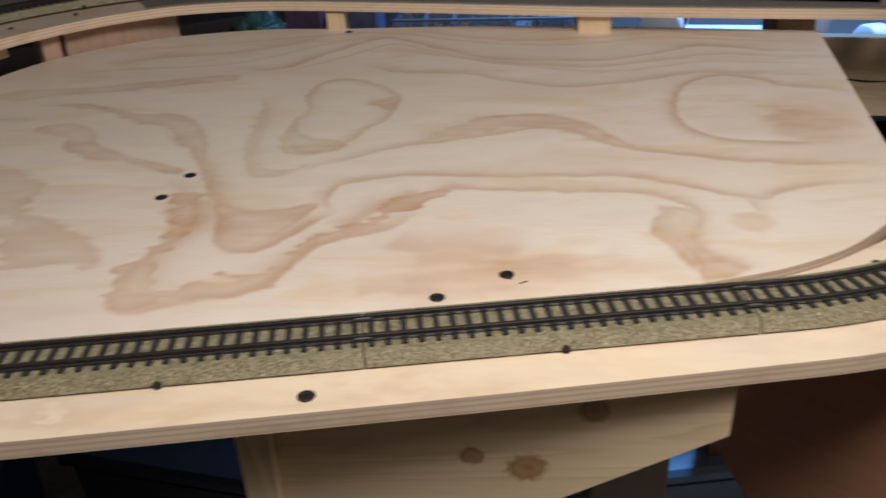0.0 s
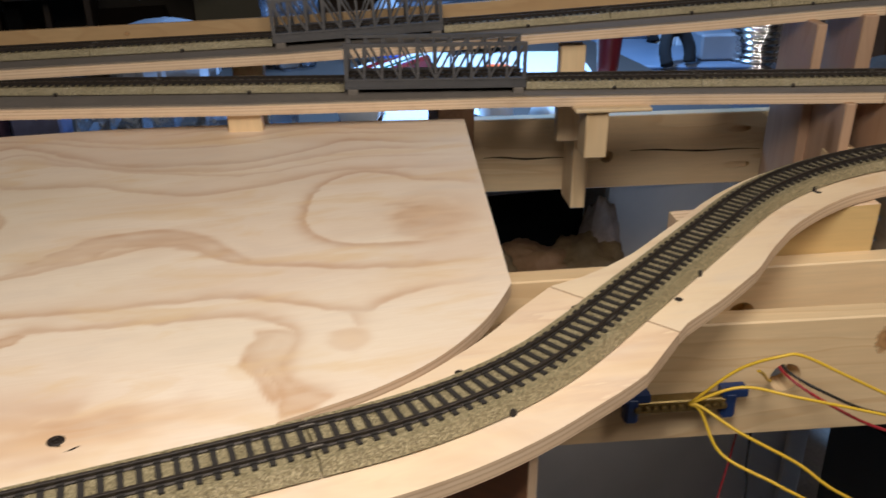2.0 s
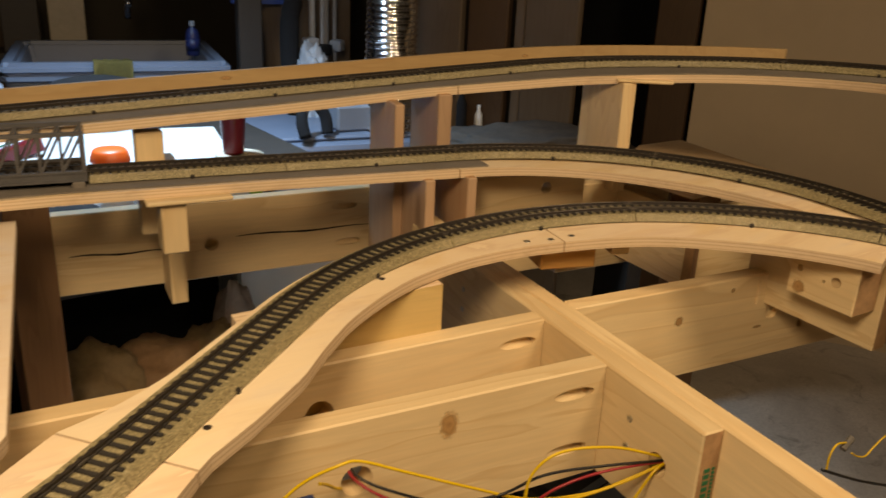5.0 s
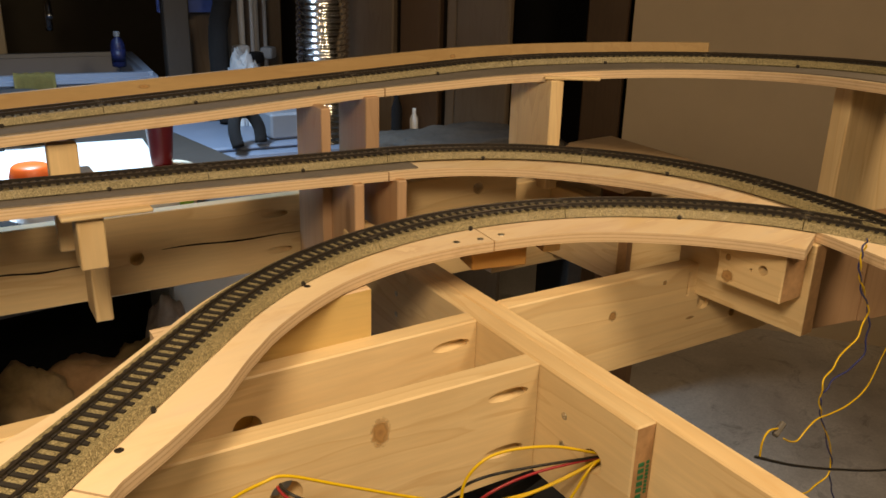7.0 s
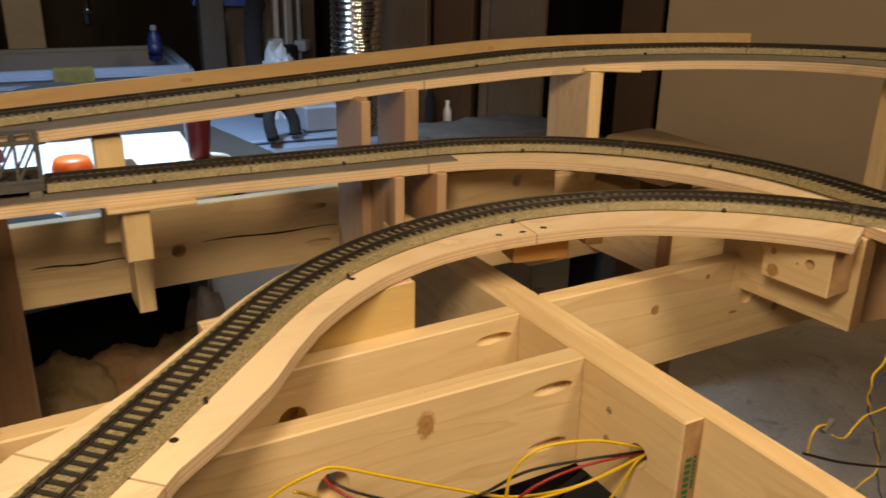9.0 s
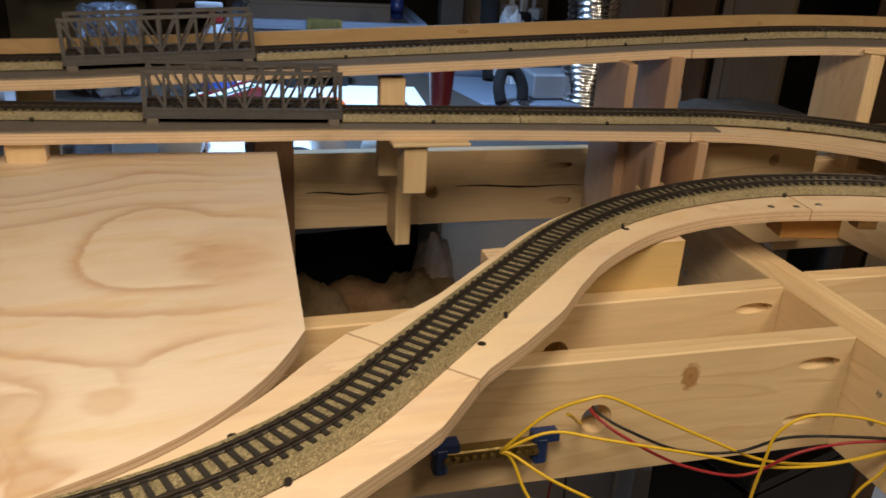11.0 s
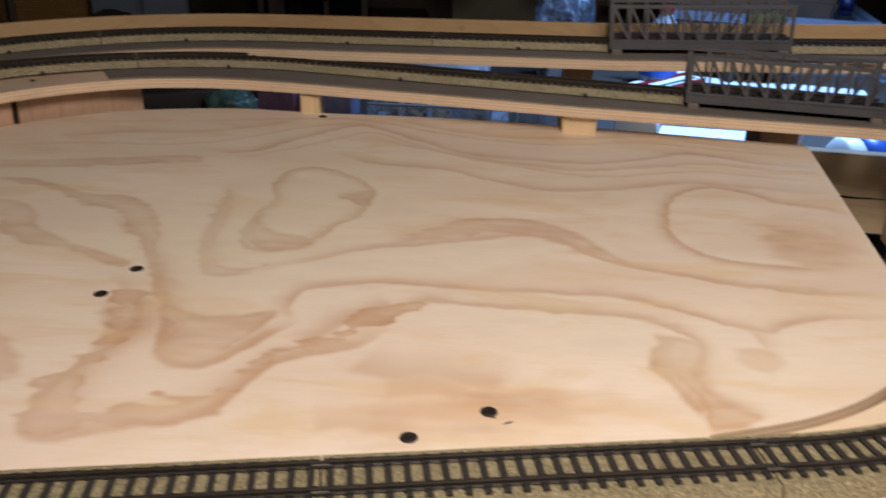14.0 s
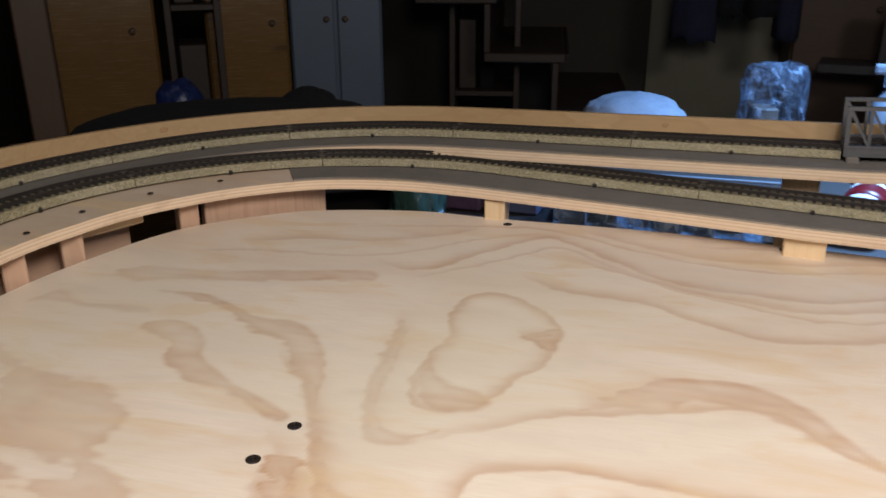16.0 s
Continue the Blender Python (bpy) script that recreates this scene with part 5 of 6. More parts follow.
def draped_cloth(x, y, z, heading):
    bm = bmesh.new()
    prof = [(0.05, -0.02), (0.02, 0.003), (-0.015, 0.006), (-0.028, -0.004), (-0.032, -0.06), (-0.034, -0.10)]
    pts = [tuple(p) for p in smooth_points([(0, a, b) for a, b in prof], 4)]
    rows = [[bm.verts.new((-0.05 + 0.1 * k / 10, p[1] + 0.003 * math.sin(k * 1.7), p[2] + 0.002 * math.sin(k * 2.3 + 1))) for k in range(11)] for p in pts]
    for a, b in zip(rows, rows[1:]):
        for k in range(10):
            bm.faces.new((a[k], a[k + 1], b[k + 1], b[k]))
    bmesh.ops.solidify(bm, geom=bm.faces[:], thickness=0.003)
    return tagged(part("cleaning_cloth", bm, yellow_cloth, None, m=pose_along(x, y, z, heading), smooth=True), "yellow cleaning cloth hung over the tub's rim", "cloth")


draped_cloth(0.930, 2.505, 0.905, -14)
bottle(1.19, 2.60, 0.90, 0, (navy_plastic, navy_plastic, dim_plastic), "dark blue bottle standing on the tub's rim", lying=False, s=0.5)
for x, h in ((0.66, 0.20), (0.80, 0.24)):
    tagged(part("cardboard_box", box_bm(0.11, 0.08, h, 0.003, (0, 0, h / 2)), cream if x > 0.7 else bench_wood, None, m=pose_along(x + 0.16, 3.12, 0.86, -14)),
           "small box standing on the shelf behind the tub", "box", "boxes")
tagged(part("wall_shelf", box_bm(0.7, 0.16, 0.03, 0.003, (0, 0, -0.015)), bench_wood, None, m=pose_along(0.95, 3.13, 0.86, -14)), "dark shelf behind the tub", "shelf")


def stool():
    root = empty("black_stool", Matrix.Translation((0.82, 2.26, 0)))
    m = WORLD_OF[root]
    part("seat", lathe([(0, 0.905), (0.06, 0.903), (0.10, 0.893), (0.115, 0.875), (0.11, 0.86), (0, 0.86)], 32), black_cloth, root, m=m, smooth=True)
    for a in (45, 135, 225, 315):
        q = Vector((math.cos(radians(a)), math.sin(radians(a)), 0))
        part("leg", tube([q * 0.09 + Vector((0, 0, 0.87)), q * 0.17], 0.014, steps=0), black_cloth, root, m=m)
    return tagged(root, "black round stool in front of the tub", "stool")


stool()
for x, y, w, d, mat, label in ((1.335, 2.52, 0.072, 0.06, bench_wood, "dark square post beside the tub"), (1.57, 2.62, 0.30, 0.03, grey_board, "brown board leaning in the laundry corner")):
    upright("wooden_post", x, y, w, d, 2.38, -14, mat, label, "post")
tagged(part("drain_hose", tube([(1.40, 2.34, 0.755), (1.405, 2.36, 0.82), (1.40, 2.38, 0.9), (1.41, 2.40, 1.02), (1.45, 2.44, 1.12), (1.49, 2.5, 1.5), (1.49, 2.5, 2.38)], 0.028, 12), black_cloth, smooth=True),
       "thick black hose rising beside the post", "hose")
pipe_white = plain_material("white_pipe_plastic", (0.42, 0.45, 0.50), 0.4, vary=0.06, scale=20, bumpy=0.03)
tagged(part("blue_sheet", rounded_sheet(0.17, 0.50, 0.006, 0.004, 0), blue_plastic, None, m=pose_along(1.395, 2.575, 1.30, -14) @ Matrix.Rotation(radians(90), 4, "X")), "blue plastic sheet hung behind the dark post", "plastic sheet")
cloth_heap("white_sack", 0.052, 0.05, 0.20, pipe_white, "crumpled white plastic sack standing on the washing machine", "sack", pose_along(1.445, 2.33, 0.753, -14), 6.6, 0.7, 1.5)
for x, y, r in ((1.514, 2.46, 0.0095), (1.538, 2.44, 0.006), (1.560, 2.46, 0.0095), (1.592, 2.46, 0.006)):
    tagged(part("water_pipe", lathe([(0, 0), (r, 0), (r, 2.39), (0, 2.39)], 16), pipe_white, None, m=Matrix.Translation((x, y, 0)), smooth=False), "white plastic water pipe", "pipe", "water pipes")
for k, (x, y, z) in enumerate(((1.500, 2.445, 0.945), (1.538, 2.43, 0.925), (1.592, 2.445, 0.935))):
    tagged(part("pipe_valve", box_bm(0.045, 0.04, 0.035, 0.010, (0, 0, 0), 2), pipe_white if k != 1 else black_cloth, None, m=pose_along(x, y, z, 20 * k)), "white pipe valve fixed on the pipes", "valve", "valves")


def duct(x, y):
    prof = [(0, 0.3)]
    z = 0.3
    while z < 2.38:
        prof += [(0.066, z), (0.072, z + 0.008), (0.066, z + 0.016)]
        z += 0.016
    prof.append((0, z))
    bm = lathe(prof, 40)
    for v in bm.verts:
        n = noise.noise(v.co * 17) * 0.0035
        v.co.x, v.co.y = v.co.x * (1 + n * 26), v.co.y * (1 + n * 20)
    return tagged(part("vent_duct", bm, foil, None, m=Matrix.Translation((x, y, 0)), smooth=True), "shiny corrugated aluminium vent duct", "duct")


foil = plain_material("aluminium_foil", (0.85, 0.85, 0.86), 0.18, 1.0, vary=0.04, scale=60, bumpy=0.25)
duct(1.545, 2.06)


def washing_machine(x, y, heading):
    m = pose_along(x, y, 0, heading)
    root = empty("washing_machine", m)
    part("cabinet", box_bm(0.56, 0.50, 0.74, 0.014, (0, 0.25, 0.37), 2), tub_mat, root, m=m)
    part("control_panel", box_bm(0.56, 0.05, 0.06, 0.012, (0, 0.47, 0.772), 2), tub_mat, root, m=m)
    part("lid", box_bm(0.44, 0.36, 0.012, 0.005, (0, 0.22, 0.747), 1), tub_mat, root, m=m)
    return tagged(root, "white top-loading washing machine", "washing machine")


washing_machine(1.36, 2.0, -14)
tagged(part("hose_coil", tube([(1.27, 2.03, 0.76), (1.27, 2.05, 0.80), (1.29, 2.07, 0.835), (1.325, 2.07, 0.835), (1.345, 2.06, 0.80), (1.345, 2.05, 0.76)], 0.016, 12), black_cloth, smooth=True),
       "black hose loop lying on the washing machine", "hose")
tagged(part("white_box", box_bm(0.13, 0.10, 0.07, 0.006, (0, 0, 0.035)), dim_plastic, None, m=pose_along(1.46, 2.11, 0.755, -10)), "white box on the washing machine", "box", "boxes")

# ---- far side of the room ----
cabinet_wood = lumber_material("varnished_cabinet_wood", (0.235, 0.128, 0.028), (0.155, 0.080, 0.018), 0.25)
pale_panel = plain_material("pale_blue_grey_paint", (0.14, 0.175, 0.235), 0.5, vary=0.06, scale=8)


def cupboard(x, y, w, heading, label, leaves=1, mat=None):
    """A tall cupboard: carcass and door leaves with a knob each."""
    m = pose_along(x, y, 0, heading)
    root = empty("cupboard", m)
    part("carcass", box_bm(w, 0.30, 2.1, 0.004, (w / 2, 0.16, 1.05)), mat or cabinet_wood, root, m=m)
    lw = w / leaves
    for k in range(leaves):
        d = part("door", box_bm(lw - 0.012, 0.02, 2.0, 0.004, (lw * (k + 0.5), -0.002, 1.04)), mat or cabinet_wood, root, m=m)
        part("knob", lathe([(0, 0), (0.008, 0), (0.010, 0.010), (0.007, 0.018), (0, 0.02)], 16), brown_board, d, "dark knob",
             m=m @ Matrix.Translation((lw * (k + 0.5) + 0.3 * lw * (1 if k % 2 == 0 else -1), -0.013, 1.0)) @ Matrix.Rotation(radians(90), 4, "X"))
    return tagged(root, label, "cupboard", "cupboards")


upright("wooden_post", -1.335, 1.92, 0.075, 0.07, 2.38, 35, brown_board, "dark brown square post", "post")
cupboard(-1.62, 2.25, 0.34, 35, "varnished orange-brown wooden cupboard")
cupboard(-1.27, 2.60, 0.25, 27, "varnished wooden cupboard with a closed door")
cupboard(-1.08, 2.80, 0.30, 20, "pale grey cupboard with two narrow doors", 2, pale_panel)


deep_brown = lumber_material("deep_brown_wood", (0.045, 0.028, 0.018), (0.028, 0.017, 0.011))


def clutter_shelf(x, y, heading, w, h, label, seed):
    rnd = random.Random(seed)
    m = pose_along(x, y, 0, heading)
    root = empty("shelf_unit", m)
    for sx in (0.01, w - 0.01):
        part("side_post", box_bm(0.02, 0.26, h, 0.002, (sx, 0.13, h / 2)), deep_brown, root, m=m)
    n = int(h / 0.32)
    for k in range(n + 1):
        part("shelf_board", box_bm(w - 0.04, 0.26, 0.018, 0.002, (w / 2, 0.13, 0.1 + k * 0.32)), deep_brown, root, m=m)
    tagged(root, label, "shelf", "shelf units")
    for k in range(n + 1):
        px = 0.03
        while px < w - 0.08:
            bw, bh = rnd.uniform(0.04, 0.09), rnd.uniform(0.08, 0.24)
            if px + bw < w - 0.03:
                mat = rnd.choice((deep_brown, deep_brown, brown_board, black_cloth, black_cloth))
                tagged(part("storage_box", box_bm(bw, 0.16, bh, 0.004, (0, 0, bh / 2)), mat, None, m=m @ Matrix.Translation((px + bw / 2, 0.12, 0.109 + k * 0.32))),
                       "small storage box on a crowded shelf", "box", "storage boxes")
            px += bw + rnd.uniform(0.004, 0.02)


clutter_shelf(-1.31, 2.44, 30, 0.16, 1.9, "narrow crowded shelf between the cupboards", 4)
clutter_shelf(-0.60, 3.02, 8, 0.24, 1.9, "dark shelf unit with boxes near the stairs", 7)


def staircase(x, y, heading):
    m = pose_along(x, y, 0, heading)
    root = empty("staircase", m)
    for k in range(8):
        part("tread", box_bm(0.26, 0.8, 0.03, 0.004, (-0.22 * k, 0.4, 0.18 * (k + 1) - 0.015)), deep_brown, root, m=m)
        part("riser_board", box_bm(0.02, 0.8, 0.15, 0.002, (-0.22 * k + 0.10, 0.4, 0.18 * (k + 1) - 0.105)), deep_brown, root, m=m)
        part("nosing", box_bm(0.012, 0.8, 0.012, 0.003, (-0.22 * k + 0.136, 0.4, 0.18 * (k + 1) - 0.006)), deep_brown, root, "worn edge", m=m)
    return tagged(root, "dark wooden staircase climbing away from the bench", "staircase")


staircase(0.55, 2.98, 6)
cupboard(0.56, 3.50, 0.34, 0, "dark brown plain wooden cupboard", 1, brown_board)


def garment(x, y, z, w, h, mat, seed):
    bm = bmesh.new()
    nx, nz = 18, 24
    rows = []
    for j in range(nz + 1):
        t = j / nz
        row = []
        for i in range(nx):
            a = 2 * math.pi * i / nx
            r = 1 + 0.12 * math.sin(5 * a + seed + 2 * t) * t
            taper = 0.35 + 0.65 * min(1, t * 3.5)
            drop = -h * t + (0.05 * noise.noise((math.cos(a) * 2, math.sin(a) * 2, seed)) if j == nz else 0)
            row.append(bm.verts.new((0.5 * w * taper * r * math.cos(a), 0.05 * taper * r * math.sin(a), drop)))
        rows.append(row)
    for a, b in zip(rows, rows[1:]):
        for i in range(nx):
            bm.faces.new((a[i], a[(i + 1) % nx], b[(i + 1) % nx], b[i]))
    bm.faces.new(rows[0])
    bm.faces.new(rows[-1])
    return tagged(part("garment", bm, mat, None, m=Matrix.Translation((x, y, z)), smooth=True), "dark garment hanging from a rail", "clothing", "garments")


navy = plain_material("navy_cloth", (0.02, 0.022, 0.05), 0.95, vary=0.2, scale=120, bumpy=0.4)
for x, z, w, mat in ((0.20, 1.9, 0.14, navy), (0.30, 1.9, 0.10, black_cloth), (0.41, 1.9, 0.11, black_cloth), (0.49, 1.9, 0.08, navy)):
    garment(x, 3.20, z, w, 0.93 + 0.05 * math.sin(x * 40), mat, x * 10)
tagged(part("clothes_rail", tube([(0.05, 3.20, 1.91), (0.60, 3.20, 1.91)], 0.012, steps=0), chrome), "metal rail with dark garments", "clothes rail")

grey_cloth = plain_material("grey_dust_cloth", (0.115, 0.105, 0.095), 0.95, vary=0.2, scale=70, bumpy=0.5)
# extra paler slab, so this stretch of wall looks better lit
brightened_olive = plain_material("brightened_olive_wall", (0.26, 0.24, 0.17), 0.8, vary=0.08, scale=5, bumpy=0.05)
slab("wall_panel", (0.06, 3.76, 0), (0.66, 3.795, 2.38), brightened_olive, "olive panel added to brighten the wall behind the garments", "wall")
cloth_heap("dust_sheet", 0.26, 0.12, 0.065, grey_cloth, "crumpled greyish dust sheet lying in the corner", "cloth", pose_along(1.78, 1.74, 0.735, -30), 12.0, 0.6, 1.6)
tagged(part("corner_table", box_bm(0.60, 0.34, 0.03, 0.003, (0, 0, -0.015)), bench_wood, None, m=pose_along(1.80, 1.72, 0.735, -30)), "dark table in the laundry corner", "table")
for lx in (-0.26, 0.26):
    q = pose_along(1.80, 1.72, 0.0, -30) @ Vector((lx, 0, 0))
    tagged(part("trestle", box_bm(0.04, 0.28, 0.705, 0.003, (0, 0, 0.3525)), bench_wood, None, m=pose_along(q.x, q.y, 0, -30)), "dark wooden trestle under the table", "trestle", "trestles")

# stand-ins: white for a bright bluish patch, black for an upright pipe
for name, x, y, r, h, mat, label in (("white_bottle", 1.735, 1.90, 0.011, 0.100, white_plastic, "small white bottle standing in for a bright bluish patch"), ("black_bottle", 1.675, 1.90, 0.014, 0.150, black_cloth, "tall black bottle standing in for an upright black pipe")):
    tagged(part(name, lathe([(0, 0), (r, 0), (r * 1.05, 0.004), (r * 1.05, h * 0.72), (r * 0.5, h * 0.86), (r * 0.5, h), (0, h)], 20), mat, None, m=Matrix.Translation((x, y, 0.735)), smooth=True), label, "bottle", "bottles")

# ---- dark bags behind the left bend ----
tagged(part("side_table", box_bm(0.95, 0.40, 0.04, 0.004, (0, 0, -0.02)), bench_wood, None, m=pose_along(-0.70, 1.68, 0.86, 28)), "dark low table behind the track", "table")
for lx in (-0.42, 0.42):
    q = pose_along(-0.70, 1.68, 0.0, 28) @ Vector((lx, 0, 0))
    tagged(part("trestle", box_bm(0.06, 0.34, 0.82, 0.004, (0, 0, 0.41)), bench_wood, None, m=pose_along(q.x, q.y, 0, 28)), "dark wooden trestle under the table", "trestle", "trestles")
cloth_heap("black_bag", 0.30, 0.13, 0.100, black_cloth, "black soft bag slumped on the side table", "bag", pose_along(-0.72, 1.66, 0.86, 28), 2.0, 0.4, 0.35)
cloth_heap("black_bag", 0.065, 0.06, 0.115, black_cloth, "small black bag standing on the side table", "bag", pose_along(-0.60, 1.76, 0.86, 28), 6.0, 0.45, 0.35)
cloth_heap("black_cloth", 0.06, 0.04, 0.04, black_cloth, "small heap of black cloth on the bench", "cloth", Matrix.Translation((0.575, 1.53, BENCH)), 5.2, 0.45, 0.3)
cloth_heap("blue_bag", 0.048, 0.045, 0.128, navy_plastic, "crumpled blue bag on the side table", "bag", pose_along(-0.86, 1.72, 0.86, 20), 8.0, 0.3, 0.5)

# ---- under the front edge ----
panel_wood = lumber_material("reddish_plywood_panel", (0.40, 0.19, 0.095), (0.29, 0.125, 0.06))


def flat_panel(name, outline, thick, mats, m, label, category, holes=()):
    """A board sawn to an outline in its own x-z plane; its thickness runs along y."""
    bm = bmesh.new()
    uv = bm.loops.layers.uv.new("UVMap")
    a = [bm.verts.new((x, -thick / 2, z)) for x, z in outline]
    b = [bm.verts.new((x, thick / 2, z)) for x, z in outline]
    bm.faces.new(a)
    bm.faces.new(b[::-1])
    n = len(a)
    for k in range(n):
        q = (k + 1) % n
        f = bm.faces.new((a[k], a[q], b[q], b[k]))
        f.material_index = 1
        for lp in f.loops:
            lp[uv].uv = (lp.vert.co.x + lp.vert.co.z, lp.vert.co.y * PLY / thick)
    ob = tagged(part(name, bm, mats, None, m=m), label, category)
    return bored(ob, holes) if holes else ob


GUSSET = pose_along(-0.036, 0.381, 0, 0)
GUSSET_BOARD = flat_panel("gusset_board", [(0, 0.9900), (0.224, 0.9900), (0.224, 0.951), (0.147, 0.911), (0, 0.828)], THICK, [pine, pine_end], GUSSET,
                          "pine gusset board with a slanting lower edge and knots", "gusset")
for x, z, r in ((0.098, 0.939, 0.0085), (0.126, 0.931, 0.0135), (0.158, 0.968, 0.010)):
    knot(GUSSET_BOARD, x, z, r, r * 0.85)
SIDE = Matrix.Translation((0.308, 0.408, 0)) @ Matrix.Rotation(radians(136), 4, "Z")
flat_panel("plywood_sheet", [(0, 0.9900), (0.135, 0.9900), (0.135, 0.865), (0.075, 0.80), (0.03, 0.0), (0, 0.0)], 0.012, [panel_wood, ply_edge], SIDE,
           "reddish-brown plywood leg panel with a raw plywood edge", "leg panel")
riser(-0.0455, 0.400, 0.9900, 0.0, 0.070, THICK, 90, "pine leg standing beside the gusset")
riser(0.19, 0.60, 0.955, 0.0, 0.065, 0.038, 0, "greyish table leg under the board", grey_board, "leg")
lumber("wooden_joist", 0.60, THICK, HIGH, pose_along(-0.40, 0.62, 0.9900, 0), "pine joist under the plywood board", "joist", "joists")
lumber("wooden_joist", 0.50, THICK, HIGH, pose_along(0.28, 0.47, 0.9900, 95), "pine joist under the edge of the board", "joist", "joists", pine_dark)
orange_pine = lumber_material("orange_pine", (0.66, 0.36, 0.12), (0.48, 0.24, 0.07))
yellow_ply = lumber_material("yellow_plywood", (0.76, 0.55, 0.24), (0.56, 0.37, 0.13))
# plywood riser on the second joist
flat_panel("plywood_riser", [(0, 0.895), (0.165, 0.895), (0.165, 0.9985), (0, 0.992)], 0.018, [yellow_ply, ply_edge], pose_along(0.505, 0.634, 0, -9),
           "yellowish plywood riser between joist and shelf", "plywood riser")
lumber("wooden_block", 0.054, 0.030, 0.025, pose_along(0.795, 0.632, 1.0045, -20), "small orange pine block screwed under the shelf seam", "wooden block", "wooden blocks", orange_pine)
lumber("wooden_block", 0.018, 0.018, 0.020, pose_along(0.868, 0.610, 1.0055, -20), "small pine peg under the shelf", "wooden block", "wooden blocks")
lumber("wooden_beam", 0.30, THICK, HIGH, pose_along(1.118, 0.70, 0.960, 84), "shadowed pine cross brace with a bored hole", "beam", "benchwork lumber", None,
       [round_hole(0.048, -0.045, 0.006, -0.03, 0.03)])
# block carrying the end of the lower shelf
BLOCK = lumber("wooden_block", 0.068, 0.033, 0.051, pose_along(1.0053, 0.4933, 1.0142, -95), "thick pine block with a bored hole under the shelf's end", "wooden block", "wooden blocks",
       None, [round_hole(0.0475, -0.0255, 0.0048, -0.04, 0.0), round_hole(0.0357, -0.0289, 0.0016, -0.04, 0.0)])
knot(BLOCK, 0.012, -0.0425, 0.008, 0.0085, -1, 0.033)
knot(BLOCK, 0.0105, -0.0242, 0.0035, 0.004, -1, 0.033)
lumber("wooden_beam", 0.145, THICK, 0.0892, pose_along(1.0386, 0.5619, 1.0142, -95), "pine board end beside the bored block", "beam")
lumber("wooden_beam", 0.22, THICK, 0.10, pose_along(1.13, 0.735, 0.955, -12), "pine beam in shadow behind the turnout", "beam")
# back board at the bend
lumber("wooden_beam", 0.170, THICK, 0.125, pose_along(0.878, 0.852, 0.995, FRAME), "wide pine back board with a bored hole", "beam",
       holes=[round_hole(0.112, -0.018, 0.0075, -0.03, 0.03)])
lumber("wooden_beam", 0.18, THICK, 0.12, pose_along(1.035, 0.852, 0.968, FRAME), "second pine back board set behind the first", "beam")

# long dark crack in the rear beam, and its knot hole rim
for u0, u1, z0 in ((-0.16, -0.055, -0.050), (0.03, 0.205, -0.047)):
    pts = [REAR + (u0 + (u1 - u0) * k / 8) * U + Vector((0, 0, z0 + 0.0012 * math.sin(k * 1.1) - 0.0005 * k)) - 0.0002 * V for k in range(9)]
    bm = bmesh.new()
    rows = [(bm.verts.new(p + Vector((0, 0, h))), bm.verts.new(p - Vector((0, 0, h)))) for p, h in zip(pts, (0.0003, 0.0008, 0.0012, 0.001, 0.0014, 0.0011, 0.0009, 0.0006, 0.0003))]
    for a, b in zip(rows, rows[1:]):
        bm.faces.new((a[0], a[1], b[1], b[0]))
    bmesh.ops.solidify(bm, geom=bm.faces[:], thickness=0.0003)
    tagged(part("drying_crack", bm, hole_mat), "long dark drying crack in the rear beam", "crack", "cracks")

# stamp on the ridge's end: two rows of unreadable green letters
green_ink = plain_material("green_ink", (0.02, 0.20, 0.09), 0.7, vary=0.15, scale=300, bumpy=0)
rnd = random.Random(5)
END = along_v(THICK / 2, -0.100)
root = empty("lumber_stamp", END)
for col, (y, w) in enumerate(((-0.0012, 0.0050), (0.0046, 0.0024))):
    z = -0.028
    for k in range(9):
        h = rnd.uniform(0.0035, 0.0055) * (1 if col == 0 else 0.7)
        part("letter_bar", box_bm(0.0004, w, h * 0.62, 0, (-0.0003, -y, z - h / 2)), green_ink, root, m=END)
        z -= h
tagged(root, "green ink stamp on the beam's sawn end", "stamp")

# ---- screws in the lumber ----
bright_screw = plain_material("zinc_screw", (0.62, 0.60, 0.55), 0.3, 1.0, vary=0.1, scale=300, bumpy=0)
SCREW_Z = SCREW.copy()
SCREW_Z.materials.clear()
SCREW_Z.materials.append(bright_screw)


def screw_on(p, normal, mesh, parent, label, scale=0.7):
    m = Matrix.Translation(Vector(p) + 0.0003 * Vector(normal)) @ Vector(normal).to_track_quat("Z", "Y").to_matrix().to_4x4() @ Matrix.Scale(scale, 4)
    return part("screw", mesh, None, parent, label, m=m)


for v, z in ((-0.028, -0.029), (-0.028, -0.053), (0.235, -0.030), (0.235, -0.052)):
    screw_on(fp(0, v, z), -U, SCREW_Z, RIDGE, "small bright screw in the ridge beam")
for s, o in ((1.665, -0.040), (1.690, -0.044), (1.715, -0.042)):
    screw_on(line_a.point(s, o), (0, 0, 1), SCREW_Z, SHELF_A2, "small bright screw beside the shelf seam")
for s, o in ((1.12, 0.026), (1.225, 0.022), (1.272, -0.0225), (1.50, -0.023)):
    screw_on(line_a.point(s, o), (0, 0, 1), SCREW, SHELF_A2, "dark screw head beside the ballast", 0.6)
for s, o in ((0.06, -0.045), (-0.02, -0.05), (0.14, -0.04), (-0.09, -0.055)):
    screw_on(line_b.point(s, o, 0.0016), (0, 0, 1), SCREW, SHELF_B, "dark screw head in the middle shelf", 0.65)

